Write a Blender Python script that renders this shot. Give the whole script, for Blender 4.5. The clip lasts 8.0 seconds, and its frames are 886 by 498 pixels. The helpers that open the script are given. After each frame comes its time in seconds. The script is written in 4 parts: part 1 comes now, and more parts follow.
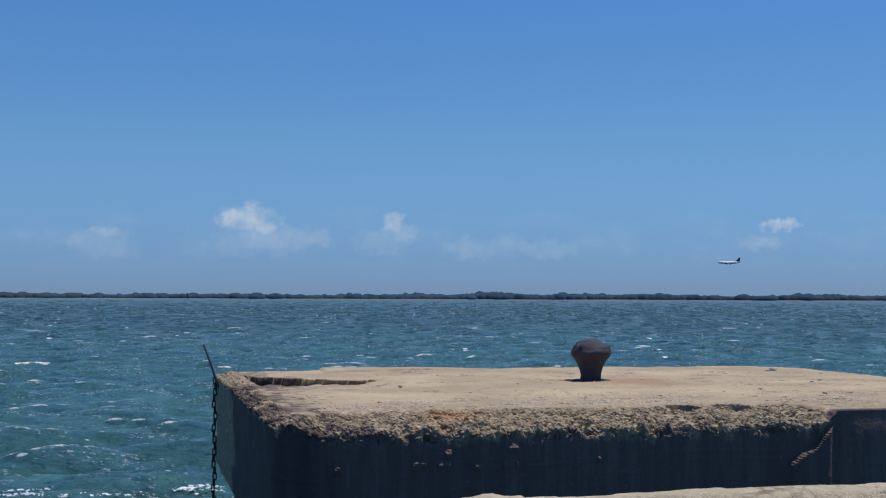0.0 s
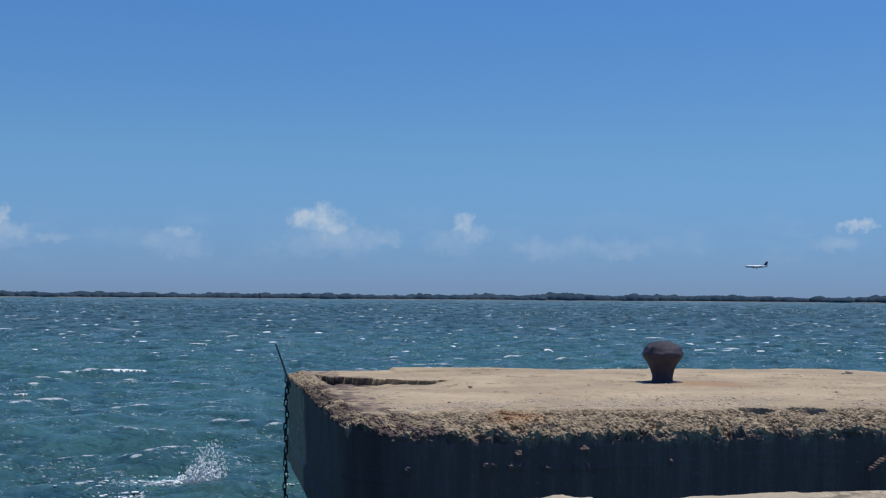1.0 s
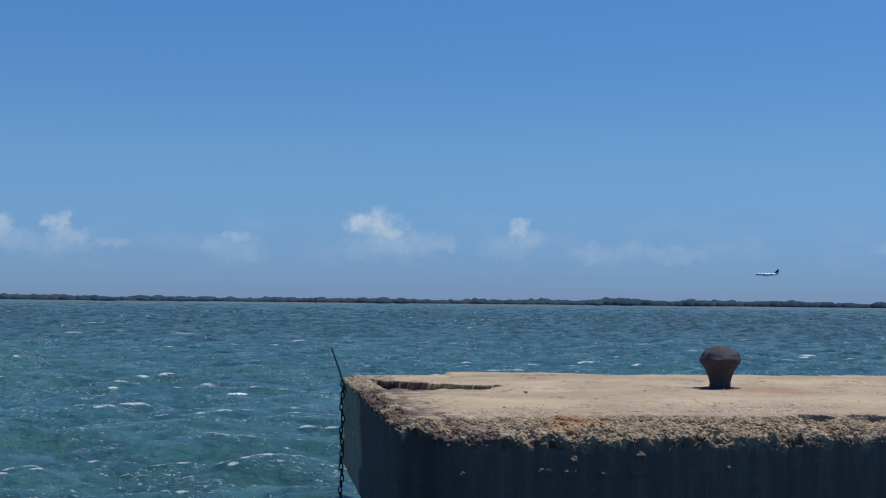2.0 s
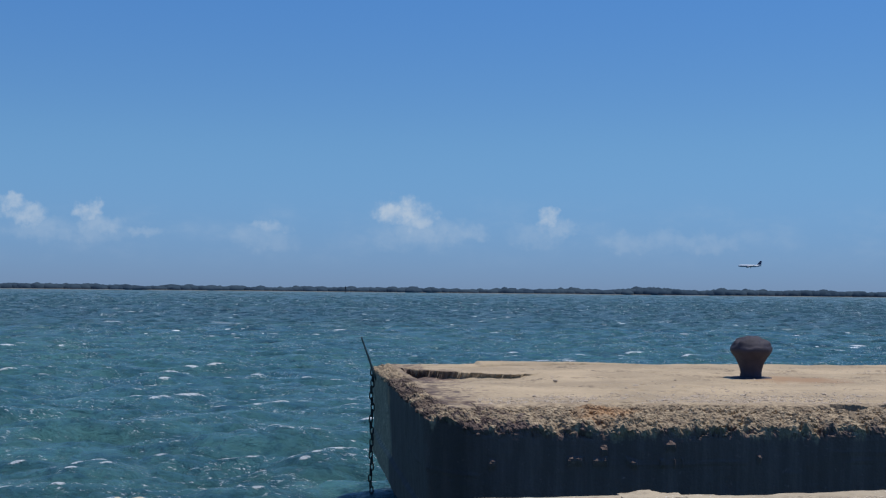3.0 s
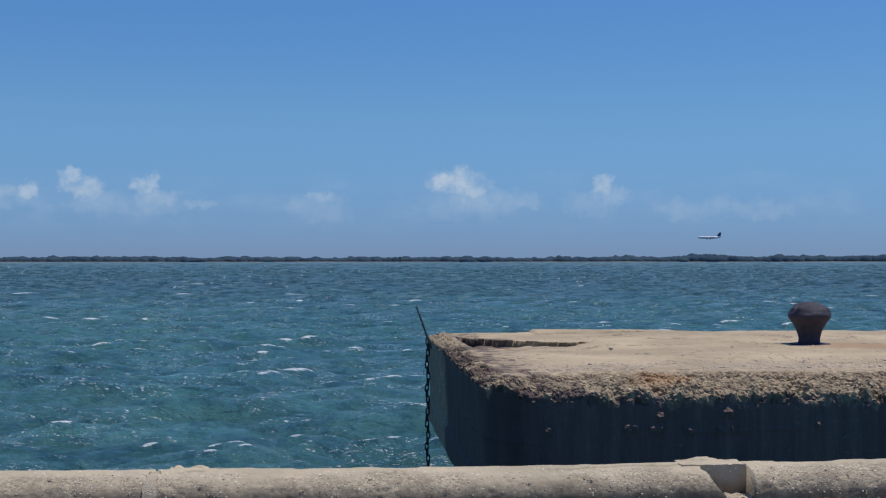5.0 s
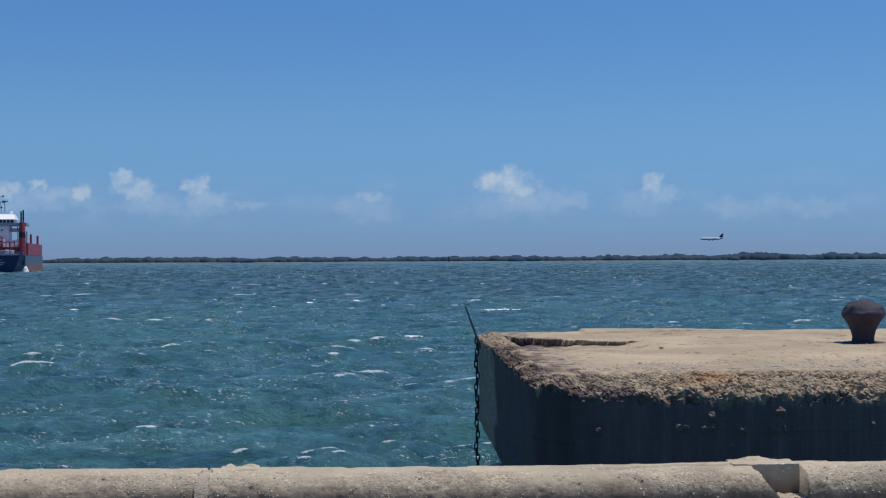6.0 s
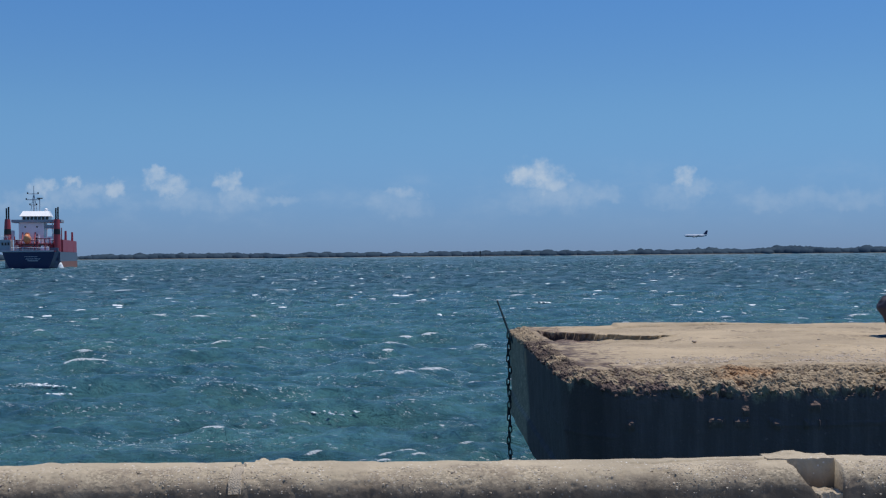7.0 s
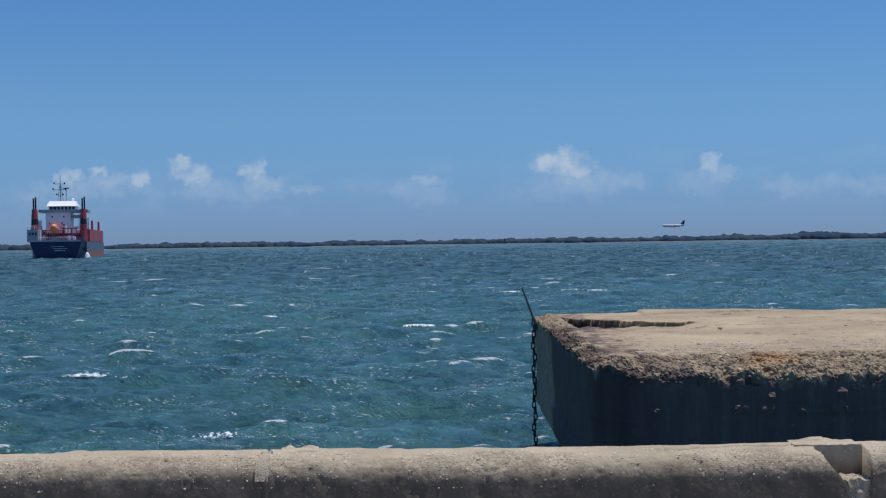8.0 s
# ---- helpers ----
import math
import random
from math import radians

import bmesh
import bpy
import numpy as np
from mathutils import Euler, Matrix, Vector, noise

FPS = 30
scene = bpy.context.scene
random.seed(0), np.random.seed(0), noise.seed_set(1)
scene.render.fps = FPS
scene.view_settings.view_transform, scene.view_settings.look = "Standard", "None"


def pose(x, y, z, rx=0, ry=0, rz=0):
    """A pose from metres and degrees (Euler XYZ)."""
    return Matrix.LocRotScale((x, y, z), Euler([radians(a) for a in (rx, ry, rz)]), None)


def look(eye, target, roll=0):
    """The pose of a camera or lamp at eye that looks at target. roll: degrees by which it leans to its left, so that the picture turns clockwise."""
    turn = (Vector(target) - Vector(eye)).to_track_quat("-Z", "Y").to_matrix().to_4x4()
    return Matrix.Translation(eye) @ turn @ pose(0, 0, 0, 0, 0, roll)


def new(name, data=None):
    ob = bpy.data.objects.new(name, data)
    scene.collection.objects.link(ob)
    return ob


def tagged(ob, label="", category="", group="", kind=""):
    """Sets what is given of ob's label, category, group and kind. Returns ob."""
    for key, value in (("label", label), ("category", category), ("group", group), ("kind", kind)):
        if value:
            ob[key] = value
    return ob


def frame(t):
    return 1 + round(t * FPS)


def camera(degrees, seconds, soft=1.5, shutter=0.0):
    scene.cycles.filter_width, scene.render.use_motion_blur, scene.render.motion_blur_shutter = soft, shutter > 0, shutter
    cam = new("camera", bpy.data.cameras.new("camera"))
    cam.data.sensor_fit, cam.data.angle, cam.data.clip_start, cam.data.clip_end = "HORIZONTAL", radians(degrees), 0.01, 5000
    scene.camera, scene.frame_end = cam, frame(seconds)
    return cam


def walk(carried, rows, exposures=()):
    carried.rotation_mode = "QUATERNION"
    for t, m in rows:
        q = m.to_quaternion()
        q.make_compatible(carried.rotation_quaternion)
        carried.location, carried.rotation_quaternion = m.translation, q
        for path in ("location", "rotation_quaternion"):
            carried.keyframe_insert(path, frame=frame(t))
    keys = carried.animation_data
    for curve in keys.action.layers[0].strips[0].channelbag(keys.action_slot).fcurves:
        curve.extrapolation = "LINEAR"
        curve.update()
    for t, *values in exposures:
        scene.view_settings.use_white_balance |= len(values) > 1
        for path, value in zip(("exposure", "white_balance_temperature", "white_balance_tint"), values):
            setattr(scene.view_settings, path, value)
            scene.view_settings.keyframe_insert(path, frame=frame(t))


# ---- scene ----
cam = camera(39.23, 8.0, soft=1.2)
EYE = 3.1  # metres above the water
TURNS = [  # seconds, yaw, pitch, roll
    (0.0, 0.000, 2.259, -0.197), (0.5, 1.989, 2.113, -0.324), (1.0, 3.234, 2.269, -0.420), (1.5, 4.305, 2.450, -0.574),
    (2.0, 5.780, 2.470, -0.571), (3.5, 7.353, 1.609, -0.514), (4.0, 7.739, 1.223, -0.324), (4.5, 8.594, 0.656, -0.115),
    (6.0, 11.880, 0.517, 0.280), (6.5, 12.890, 0.435, 0.459), (7.0, 13.337, 0.286, 0.514), (7.5, 13.861, 0.100, 0.595),
    (8.0, 14.467, -0.267, 0.809),
]
walk(cam, [(t, pose(0, 0, EYE + 0.008 - 0.002 * t, 90 + pitch, roll, yaw)) for t, yaw, pitch, roll in TURNS])

# ---- light ----
SUN_EL, SUN_AZ = radians(74), radians(66)  # azimuth from +y, clockwise
sun = new("sun", bpy.data.lights.new("sun", "SUN"))
sun.data.energy, sun.data.angle, sun.data.color = 3.5, radians(0.53), (1.0, 0.95, 0.87)
to_sun = Vector((math.sin(SUN_AZ) * math.cos(SUN_EL), math.cos(SUN_AZ) * math.cos(SUN_EL), math.sin(SUN_EL)))
sun.matrix_world = look(to_sun * 60, (0, 0, 0))
scene.view_settings.exposure = 0.0


class Nodes:
    """Short names for building node trees."""

    def __init__(self, tree):
        self.tree = tree
        tree.nodes.clear()

    def add(self, kind, op="", blend="", feature="", sky_type="", interpolation="", attribute=""):
        node = self.tree.nodes.new(kind)
        if op:
            node.operation = op
        if blend:
            node.data_type, node.blend_type = "RGBA", blend
        if feature:
            node.feature = feature
        if sky_type:
            node.sky_type = sky_type
        if interpolation:
            node.interpolation_type = interpolation
        if attribute:
            node.attribute_name = attribute
        return node

    def set(self, socket, value):
        if hasattr(value, "is_output"):
            self.tree.links.new(value, socket)
        else:
            socket.default_value = value

    def math(self, op, a, b=0.0, c=0.0, clamp=False):
        node = self.add("ShaderNodeMath", op=op)
        node.use_clamp = clamp
        for socket, value in zip(node.inputs, (a, b, c)):
            self.set(socket, value)
        return node.outputs[0]

    def vmath(self, op, a, b):
        node = self.add("ShaderNodeVectorMath", op=op)
        self.set(node.inputs[0], a)
        self.set(node.inputs[1], b)
        return node.outputs[0]

    def mix(self, fac, a, b, blend="MIX"):
        node = self.add("ShaderNodeMix", blend=blend)
        self.set(node.inputs[0], fac)
        self.set(node.inputs[6], (*a, 1) if isinstance(a, tuple) else a)
        self.set(node.inputs[7], (*b, 1) if isinstance(b, tuple) else b)
        return node.outputs[2]

    def noise(self, vector, scale, detail=4.0, rough=0.55, distort=0.0):
        node = self.add("ShaderNodeTexNoise")
        self.set(node.inputs["Vector"], vector)
        node.inputs["Scale"].default_value, node.inputs["Detail"].default_value = scale, detail
        node.inputs["Roughness"].default_value, node.inputs["Distortion"].default_value = rough, distort
        return node.outputs[0]

    def voronoi(self, vector, scale, feature="F1"):
        node = self.add("ShaderNodeTexVoronoi", feature=feature)
        self.set(node.inputs["Vector"], vector)
        node.inputs["Scale"].default_value = scale
        return node.outputs[0]

    def step(self, value, low, high):
        node = self.add("ShaderNodeMapRange", interpolation="SMOOTHSTEP")
        for socket, v in zip(node.inputs, (value, low, high, 0.0, 1.0)):
            self.set(socket, v)
        return node.outputs[0]

    def scaled(self, vector, x, y, z):
        return self.vmath("MULTIPLY", vector, (x, y, z))

    def bump(self, height, strength, distance):
        node = self.add("ShaderNodeBump")
        self.set(node.inputs["Height"], height)
        node.inputs["Strength"].default_value, node.inputs["Distance"].default_value = strength, distance
        return node.outputs[0]


# sky: clear blue, a low row of cumulus far out over the land
CLOUDS = [  # sideways and upward slope of each puff's middle, and its half sizes
    (-0.1573, 0.0654, 0.0158, 0.0091),
    (-0.1665, 0.0666, 0.0084, 0.0055),
    (-0.1450, 0.0568, 0.0121, 0.0073),
    (-0.1323, 0.0478, 0.0277, 0.0091),
    (-0.1074, 0.0480, 0.0138, 0.0055),
    (-0.1506, 0.0446, 0.0279, 0.0091),
    (-0.0395, 0.0596, 0.0082, 0.0068),
    (-0.0336, 0.0505, 0.0127, 0.0064),
    (-0.0497, 0.0456, 0.0182, 0.0073),
    (-0.2689, 0.0513, 0.0107, 0.0041),
    (-0.2812, 0.0455, 0.0196, 0.0064),
    (-0.2691, 0.0405, 0.0195, 0.0073),
    (-0.4920, 0.0720, 0.0102, 0.0055),
    (-0.4814, 0.0618, 0.0134, 0.0082),
    (-0.4708, 0.0502, 0.0222, 0.0082),
    (-0.4245, 0.0637, 0.0097, 0.0064),
    (-0.4152, 0.0537, 0.0160, 0.0073),
    (-0.4310, 0.0468, 0.0323, 0.0073),
    (-0.3790, 0.0484, 0.0125, 0.0036),
    (-0.6049, 0.0636, 0.0124, 0.0064),
    (-0.5731, 0.0688, 0.0085, 0.0041),
    (-0.5638, 0.0590, 0.0204, 0.0064),
    (-0.5332, 0.0607, 0.0082, 0.0064),
    (-0.5892, 0.0531, 0.0490, 0.0073),
    (0.2711, 0.0604, 0.0107, 0.0036),
    (0.2528, 0.0444, 0.0145, 0.0055),
    (0.0526, 0.0437, 0.0137, 0.0055),
    (0.0799, 0.0402, 0.0274, 0.0064),
    (0.0253, 0.0400, 0.0227, 0.0064),
]
world = bpy.data.worlds.new("sky")
scene.world = world
world.use_nodes = True
n = Nodes(world.node_tree)
sky = n.add("ShaderNodeTexSky", sky_type="NISHITA")
sky.sun_disc, sky.sun_elevation, sky.sun_rotation = False, SUN_EL, SUN_AZ
sky.air_density, sky.dust_density, sky.ozone_density, sky.altitude = 1.0, 0.1, 4.0, 0
way = n.add("ShaderNodeTexCoord").outputs["Generated"]
sep = n.add("ShaderNodeSeparateXYZ")
n.set(sep.inputs[0], way)
ahead = n.math("MAXIMUM", sep.outputs[1], 0.02)
s0, e0 = n.math("DIVIDE", sep.outputs[0], ahead), n.math("DIVIDE", sep.outputs[2], ahead)
com = n.add("ShaderNodeCombineXYZ")
n.set(com.inputs[0], s0), n.set(com.inputs[1], e0)
flat = com.outputs[0]
warp = n.math("SUBTRACT", n.noise(flat, 58, 6, 0.58), 0.5)
warp2 = n.math("SUBTRACT", n.noise(n.vmath("ADD", flat, (3.1, 1.7, 0)), 74, 6, 0.58), 0.5)
s1 = n.math("MULTIPLY_ADD", warp, 0.044, s0)
e1 = n.math("MULTIPLY_ADD", warp2, 0.026, e0)
cover = 0.0
for s, e, rs, re in CLOUDS:
    a = n.math("DIVIDE", n.math("SUBTRACT", s1, s), rs * 1.25)
    b = n.math("DIVIDE", n.math("SUBTRACT", e1, e), re * 1.25)
    d = n.math("ADD", n.math("MULTIPLY", a, a), n.math("MULTIPLY", b, b))
    thick = 0.18 + 0.58 * min(1.0, max(0.0, (e - 0.046) / 0.016)) * (1.0 if rs < 0.02 else 0.5)
    cover = n.math("MAXIMUM", cover, n.math("MULTIPLY", n.step(d, 1.7, -0.45), thick * (1.12 if s > -0.3 else 0.88)))
wisp = n.step(n.noise(n.scaled(flat, 1.0, 2.2, 1.0), 16, 6, 0.6), 0.42, 0.75)
band = n.math("MULTIPLY", n.step(e0, 0.012, 0.045), n.math("SUBTRACT", 1.0, n.step(e0, 0.05, 0.085)))
cover = n.math("ADD", cover, n.math("MULTIPLY", n.math("MULTIPLY", wisp, band), 0.14))
cover = n.math("MULTIPLY", cover, n.step(n.noise(flat, 70, 6, 0.58), 0.15, 0.62), clamp=True)
low = n.mix(n.step(sep.outputs[2], -0.02, 0.13), (0.285, 0.475, 1.06), (0.51, 0.78, 1.07))
tint = n.mix(n.step(sep.outputs[2], 0.10, 0.32), low, (0.48, 0.88, 1.30))
blue = n.mix(1.0, sky.outputs[0], tint, "MULTIPLY")
col = n.mix(cover, blue, (5.9, 6.9, 8.1))
back = n.add("ShaderNodeBackground")
n.set(back.inputs[0], col)
back.inputs[1].default_value = 0.085
out = n.add("ShaderNodeOutputWorld")
n.set(out.inputs[0], back.outputs[0])


# ---- materials ----
def material(name, recipe):
    """A Principled material; recipe(n, p, place) wires it, place being the object's own coordinates."""
    m = bpy.data.materials.new(name)
    m.use_nodes = True
    k = Nodes(m.node_tree)
    p = k.add("ShaderNodeBsdfPrincipled")
    o = k.add("ShaderNodeOutputMaterial")
    k.set(o.inputs[0], p.outputs[0])
    recipe(k, p.inputs, k.add("ShaderNodeTexCoord").outputs["Object"])
    return m


def plain(name, colour, rough=0.6, metal=0.0, vary=0.25, scale=6.0, relief=0.1):
    def recipe(k, p, place):
        f = k.noise(place, scale, 5)
        g = k.noise(place, scale * 9, 3)
        dark = tuple(c * (1 - vary) for c in colour)
        light = tuple(min(1, c * (1 + vary)) for c in colour)
        k.set(p["Base Color"], k.mix(f, dark, light))
        k.set(p["Roughness"], k.math("MULTIPLY_ADD", g, 0.2, rough - 0.1))
        p["Metallic"].default_value = metal
        if relief:
            k.set(p["Normal"], k.bump(g, relief, 0.01))
    return material(name, recipe)


def concrete(name, base, speck, dark, streak_top, rust_and_shade=(), block=(90.0, 91.0), drips=0.9, worn=(-90.0, -89.0), side=1000.0, cells=24, relief=0.02, shells=0.0, pale=(900.0, 901.0), high=0.0):
    """Weathered sea concrete: blotches, pale flecks of shell, black overgrowth and painted shade running down below
    streak_top.
    """
    def recipe(k, p, place):
        blotch = k.noise(place, 0.9, 5, 0.6)
        grain = k.noise(place, 18, 6, 0.7)
        pebble = k.voronoi(place, 38)
        col = k.mix(k.step(blotch, 0.3, 0.7), tuple(c * 0.78 for c in base), tuple(c * 1.12 for c in base))
        col = k.mix(k.math("MULTIPLY", k.step(grain, 0.45, 0.75), 0.5), col, tuple(c * 0.6 for c in base))
        fleck = k.math("MULTIPLY", k.step(pebble, 0.22, 0.10), k.step(k.noise(place, 5, 3), 0.38, 0.6))
        col = k.mix(k.math("MULTIPLY", fleck, 0.7), col, speck)
        # coarse worn patches where the aggregate shows
        worn_at = k.step(k.noise(place, 1.6, 6, 0.7), 0.52, 0.66)
        stones = k.voronoi(k.vmath("ADD", place, (0.3, 0.1, 0.0)), 17)
        col = k.mix(k.math("MULTIPLY", worn_at, k.step(stones, 0.42, 0.62)), col, tuple(c * 0.38 for c in base))
        col = k.mix(k.math("MULTIPLY", worn_at, k.step(stones, 0.24, 0.12)), col, tuple(min(0.8, c * 1.45) for c in base))
        sp = k.add("ShaderNodeSeparateXYZ")
        k.set(sp.inputs[0], place)
        edge_noise = k.math("MULTIPLY_ADD", k.math("SUBTRACT", k.noise(place, 2.2, 6, 0.65), 0.5), 0.9, k.math("MINIMUM", sp.outputs[1], k.math("ADD", sp.outputs[0], side)))
        bare = k.step(edge_noise, worn[1], worn[0])
        cell = k.add("ShaderNodeTexVoronoi")
        k.set(cell.inputs["Vector"], k.scaled(place, 1.0, 1.0, 1.7))
        cell.inputs["Scale"].default_value = cells
        shade = k.add("ShaderNodeSeparateColor")
        k.set(shade.inputs[0], cell.outputs["Color"])
        rubble = k.mix(shade.outputs[0], tuple(c * 0.40 for c in base), tuple(c * 1.25 for c in base))
        rubble = k.mix(k.step(k.noise(place, 7, 6, 0.7), 0.35, 0.7), rubble, (base[0] * 0.48, base[1] * 0.46, base[2] * 0.48))
        col = k.mix(k.math("MULTIPLY", bare, 0.85), col, rubble)
        for u, v, z, r, tone in rust_and_shade:
            away = k.vmath("SUBTRACT", place, (u, v, z))
            ln = k.add("ShaderNodeVectorMath", op="LENGTH")
            k.set(ln.inputs[0], away)
            near = k.math("MULTIPLY_ADD", k.math("SUBTRACT", k.noise(place, 4, 5), 0.5), r * 1.6, ln.outputs["Value"])
            col = k.mix(k.math("MULTIPLY", k.step(near, r, r * 0.3), 0.75), col, tone)
        # growth: drips of uneven length
        drip = k.noise(k.scaled(place, 5.5, 5.5, 0.55), 1.0, 5, 0.65)
        edge = k.math("MULTIPLY_ADD", k.math("SUBTRACT", drip, 0.5), -drips, streak_top)
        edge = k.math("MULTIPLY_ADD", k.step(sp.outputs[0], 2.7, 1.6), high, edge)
        edge = k.math("ADD", edge, k.math("MULTIPLY", k.math("MULTIPLY", k.step(sp.outputs[0], *block), k.step(sp.outputs[1], 11.32, 11.24)), 0.6))
        black = k.step(k.math("SUBTRACT", edge, sp.outputs[2]), -0.02, 0.10)
        black = k.math("MULTIPLY", black, k.math("MULTIPLY_ADD", k.step(grain, 0.62, 0.8), -0.15, 0.98))
        # no growth on the far stretch of the side
        clean = k.math("MULTIPLY", k.step(k.math("MULTIPLY_ADD", drip, 0.8, sp.outputs[1]), *pale), k.step(sp.outputs[0], 1.62, 1.50))
        black = k.math("MULTIPLY", black, k.math("MULTIPLY_ADD", clean, -0.9, 1.0))
        runs = k.step(k.noise(k.scaled(place, 4.6, 4.6, 0.35), 1.0, 7, 0.72), 0.42, 0.70)
        growth_shade = k.mix(runs, tuple(c * 0.80 for c in dark), tuple(c * 1.25 for c in dark))
        growth_shade = k.mix(k.step(k.noise(place, 14, 6, 0.7), 0.58, 0.74), growth_shade, tuple(c * 1.6 for c in dark))
        # the growth's colour is darkened round the corner to deepen its shade
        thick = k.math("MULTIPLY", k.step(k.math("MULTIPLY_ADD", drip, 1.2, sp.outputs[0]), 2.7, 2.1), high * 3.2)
        growth_shade = k.mix(thick, growth_shade, tuple(c * 0.28 for c in dark))
        col = k.mix(black, col, growth_shade)
        col = k.mix(k.math("MULTIPLY", fleck, shells), col, speck)
        k.set(p["Base Color"], col)
        k.set(p["Roughness"], k.math("MULTIPLY_ADD", blotch, 0.2, 0.75))
        p["Specular IOR Level"].default_value = 0.25
        k.set(p["Normal"], k.bump(k.math("ADD", grain, k.math("MULTIPLY", pebble, 0.5)), 0.55, relief))
    return material(name, recipe)


def water_recipe(k, p, place):
    foam_at = k.add("ShaderNodeAttribute", attribute="foam").outputs["Fac"]
    patch = k.noise(place, 0.05, 4, 0.6)
    body = k.mix(k.step(patch, 0.35, 0.65), (0.064, 0.182, 0.200), (0.084, 0.222, 0.216))
    # farther out the water is rougher and its body colour shifts with distance
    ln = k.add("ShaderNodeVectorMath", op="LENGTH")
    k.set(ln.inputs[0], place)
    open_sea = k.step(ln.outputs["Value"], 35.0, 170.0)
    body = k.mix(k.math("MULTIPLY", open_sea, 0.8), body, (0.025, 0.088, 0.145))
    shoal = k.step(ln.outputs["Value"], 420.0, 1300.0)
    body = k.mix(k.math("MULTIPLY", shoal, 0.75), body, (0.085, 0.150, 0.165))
    # darker and lighter ruffles: shading of the wave faces put into the colour
    wave_shade = k.noise(k.scaled(place, 0.75, 1.25, 1.0), 0.34, 9, 0.75, 0.3)
    body = k.mix(k.math("MULTIPLY", k.step(wave_shade, 0.50, 0.40), k.math("MULTIPLY_ADD", open_sea, 0.45, 0.42)), body, (0.012, 0.060, 0.092))
    body = k.mix(k.math("MULTIPLY", k.step(wave_shade, 0.54, 0.64), 0.45), body, (0.088, 0.225, 0.220))
    # finer ripples, their lit and shaded sides painted the same way
    ripple_shade = k.noise(k.scaled(place, 1.0, 0.5, 1.0), 2.6, 7, 0.74, 0.5)
    body = k.mix(k.math("MULTIPLY", k.step(ripple_shade, 0.50, 0.38), 0.45), body, (0.014, 0.066, 0.096))
    body = k.mix(k.math("MULTIPLY", k.step(ripple_shade, 0.54, 0.66), 0.50), body, (0.125, 0.290, 0.280))
    lace = k.noise(k.scaled(place, 1.0, 1.4, 1.0), 7.0, 6, 0.75, 0.8)
    # sun glints painted as clustered pale specks, in the foam's colour
    fleck = k.noise(k.vmath("ADD", k.scaled(place, 0.8, 1.3, 1.0), (40.0, 7.0, 0.0)), 9.0, 7, 0.78, 0.3)
    field = k.step(k.noise(k.scaled(place, 0.7, 1.5, 1.0), 0.42, 6, 0.72), 0.48, 0.56)
    glint_specks = k.math("MULTIPLY", k.step(fleck, 0.580, 0.600), field)
    small_caps = k.math("MULTIPLY", k.step(k.noise(k.scaled(k.vmath("ADD", place, (9.0, 31.0, 0.0)), 1.0, 0.16, 1.0), 1.1, 8, 0.74, 0.4), 0.585, 0.67), k.math("MULTIPLY", open_sea, 0.85))
    # long streaks over the open bay: wave shading painted dark and light
    streak_shade = k.noise(k.scaled(place, 1.0, 0.14, 1.0), 0.8, 8, 0.76, 0.3)
    body = k.mix(k.math("MULTIPLY", k.step(streak_shade, 0.50, 0.40), k.math("MULTIPLY", open_sea, 0.6)), body, (0.010, 0.050, 0.084))
    body = k.mix(k.math("MULTIPLY", k.step(streak_shade, 0.52, 0.62), k.math("MULTIPLY", open_sea, 0.55)), body, (0.130, 0.260, 0.270))
    foam = k.step(k.math("ADD", foam_at, k.math("MULTIPLY", k.math("SUBTRACT", lace, 0.5), 1.7)), 0.62, 0.85)
    foam = k.math("MAXIMUM", foam, k.math("MULTIPLY", k.math("MAXIMUM", glint_specks, small_caps), 0.95))
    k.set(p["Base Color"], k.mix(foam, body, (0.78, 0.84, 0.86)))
    k.set(p["Roughness"], k.math("ADD", k.math("MULTIPLY_ADD", foam, 0.3, 0.10), k.math("MULTIPLY", open_sea, 0.32)))
    k.set(p["Specular IOR Level"], k.math("MULTIPLY_ADD", open_sea, -0.25, 0.5))
    p["IOR"].default_value = 1.333
    r1 = k.noise(k.scaled(place, 1.0, 1.3, 1.0), 0.45, 9, 0.70, 0.4)
    r2 = k.noise(k.scaled(place, 1.0, 1.4, 1.0), 6.0, 5, 0.68, 0.4)
    k.set(p["Normal"], k.bump(k.math("MULTIPLY_ADD", r2, 0.09, r1), 1.0, 0.95))


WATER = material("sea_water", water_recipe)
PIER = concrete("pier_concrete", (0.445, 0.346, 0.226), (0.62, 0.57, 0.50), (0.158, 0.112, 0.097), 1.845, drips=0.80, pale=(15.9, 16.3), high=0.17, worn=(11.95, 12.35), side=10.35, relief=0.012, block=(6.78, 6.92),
                rust_and_shade=((3.0, 11.6, 1.88, 0.42, (0.38, 0.22, 0.11)), (6.6, 15.6, 2.0, 0.9, (0.33, 0.20, 0.11)),
                      # the corner lip's shade is painted in as dark brown tones
                      (1.42, 12.5, 1.86, 0.5, (0.085, 0.058, 0.050)), (1.30, 14.0, 1.88, 0.6, (0.10, 0.070, 0.058)), (1.30, 15.6, 1.88, 0.7, (0.11, 0.080, 0.065)),
                      # shade below the broken slab's step, put into the colour
                      (2.1, 17.25, 1.90, 0.45, (0.13, 0.085, 0.065)),
                      (1.27, 15.75, 1.74, 0.20, (0.46, 0.29, 0.16)),
                      # near-black shade painted into the two hollows of the lip
                      (5.56, 11.88, 1.80, 0.20, (0.025, 0.025, 0.025)), (6.12, 11.88, 1.80, 0.24, (0.025, 0.025, 0.025))))
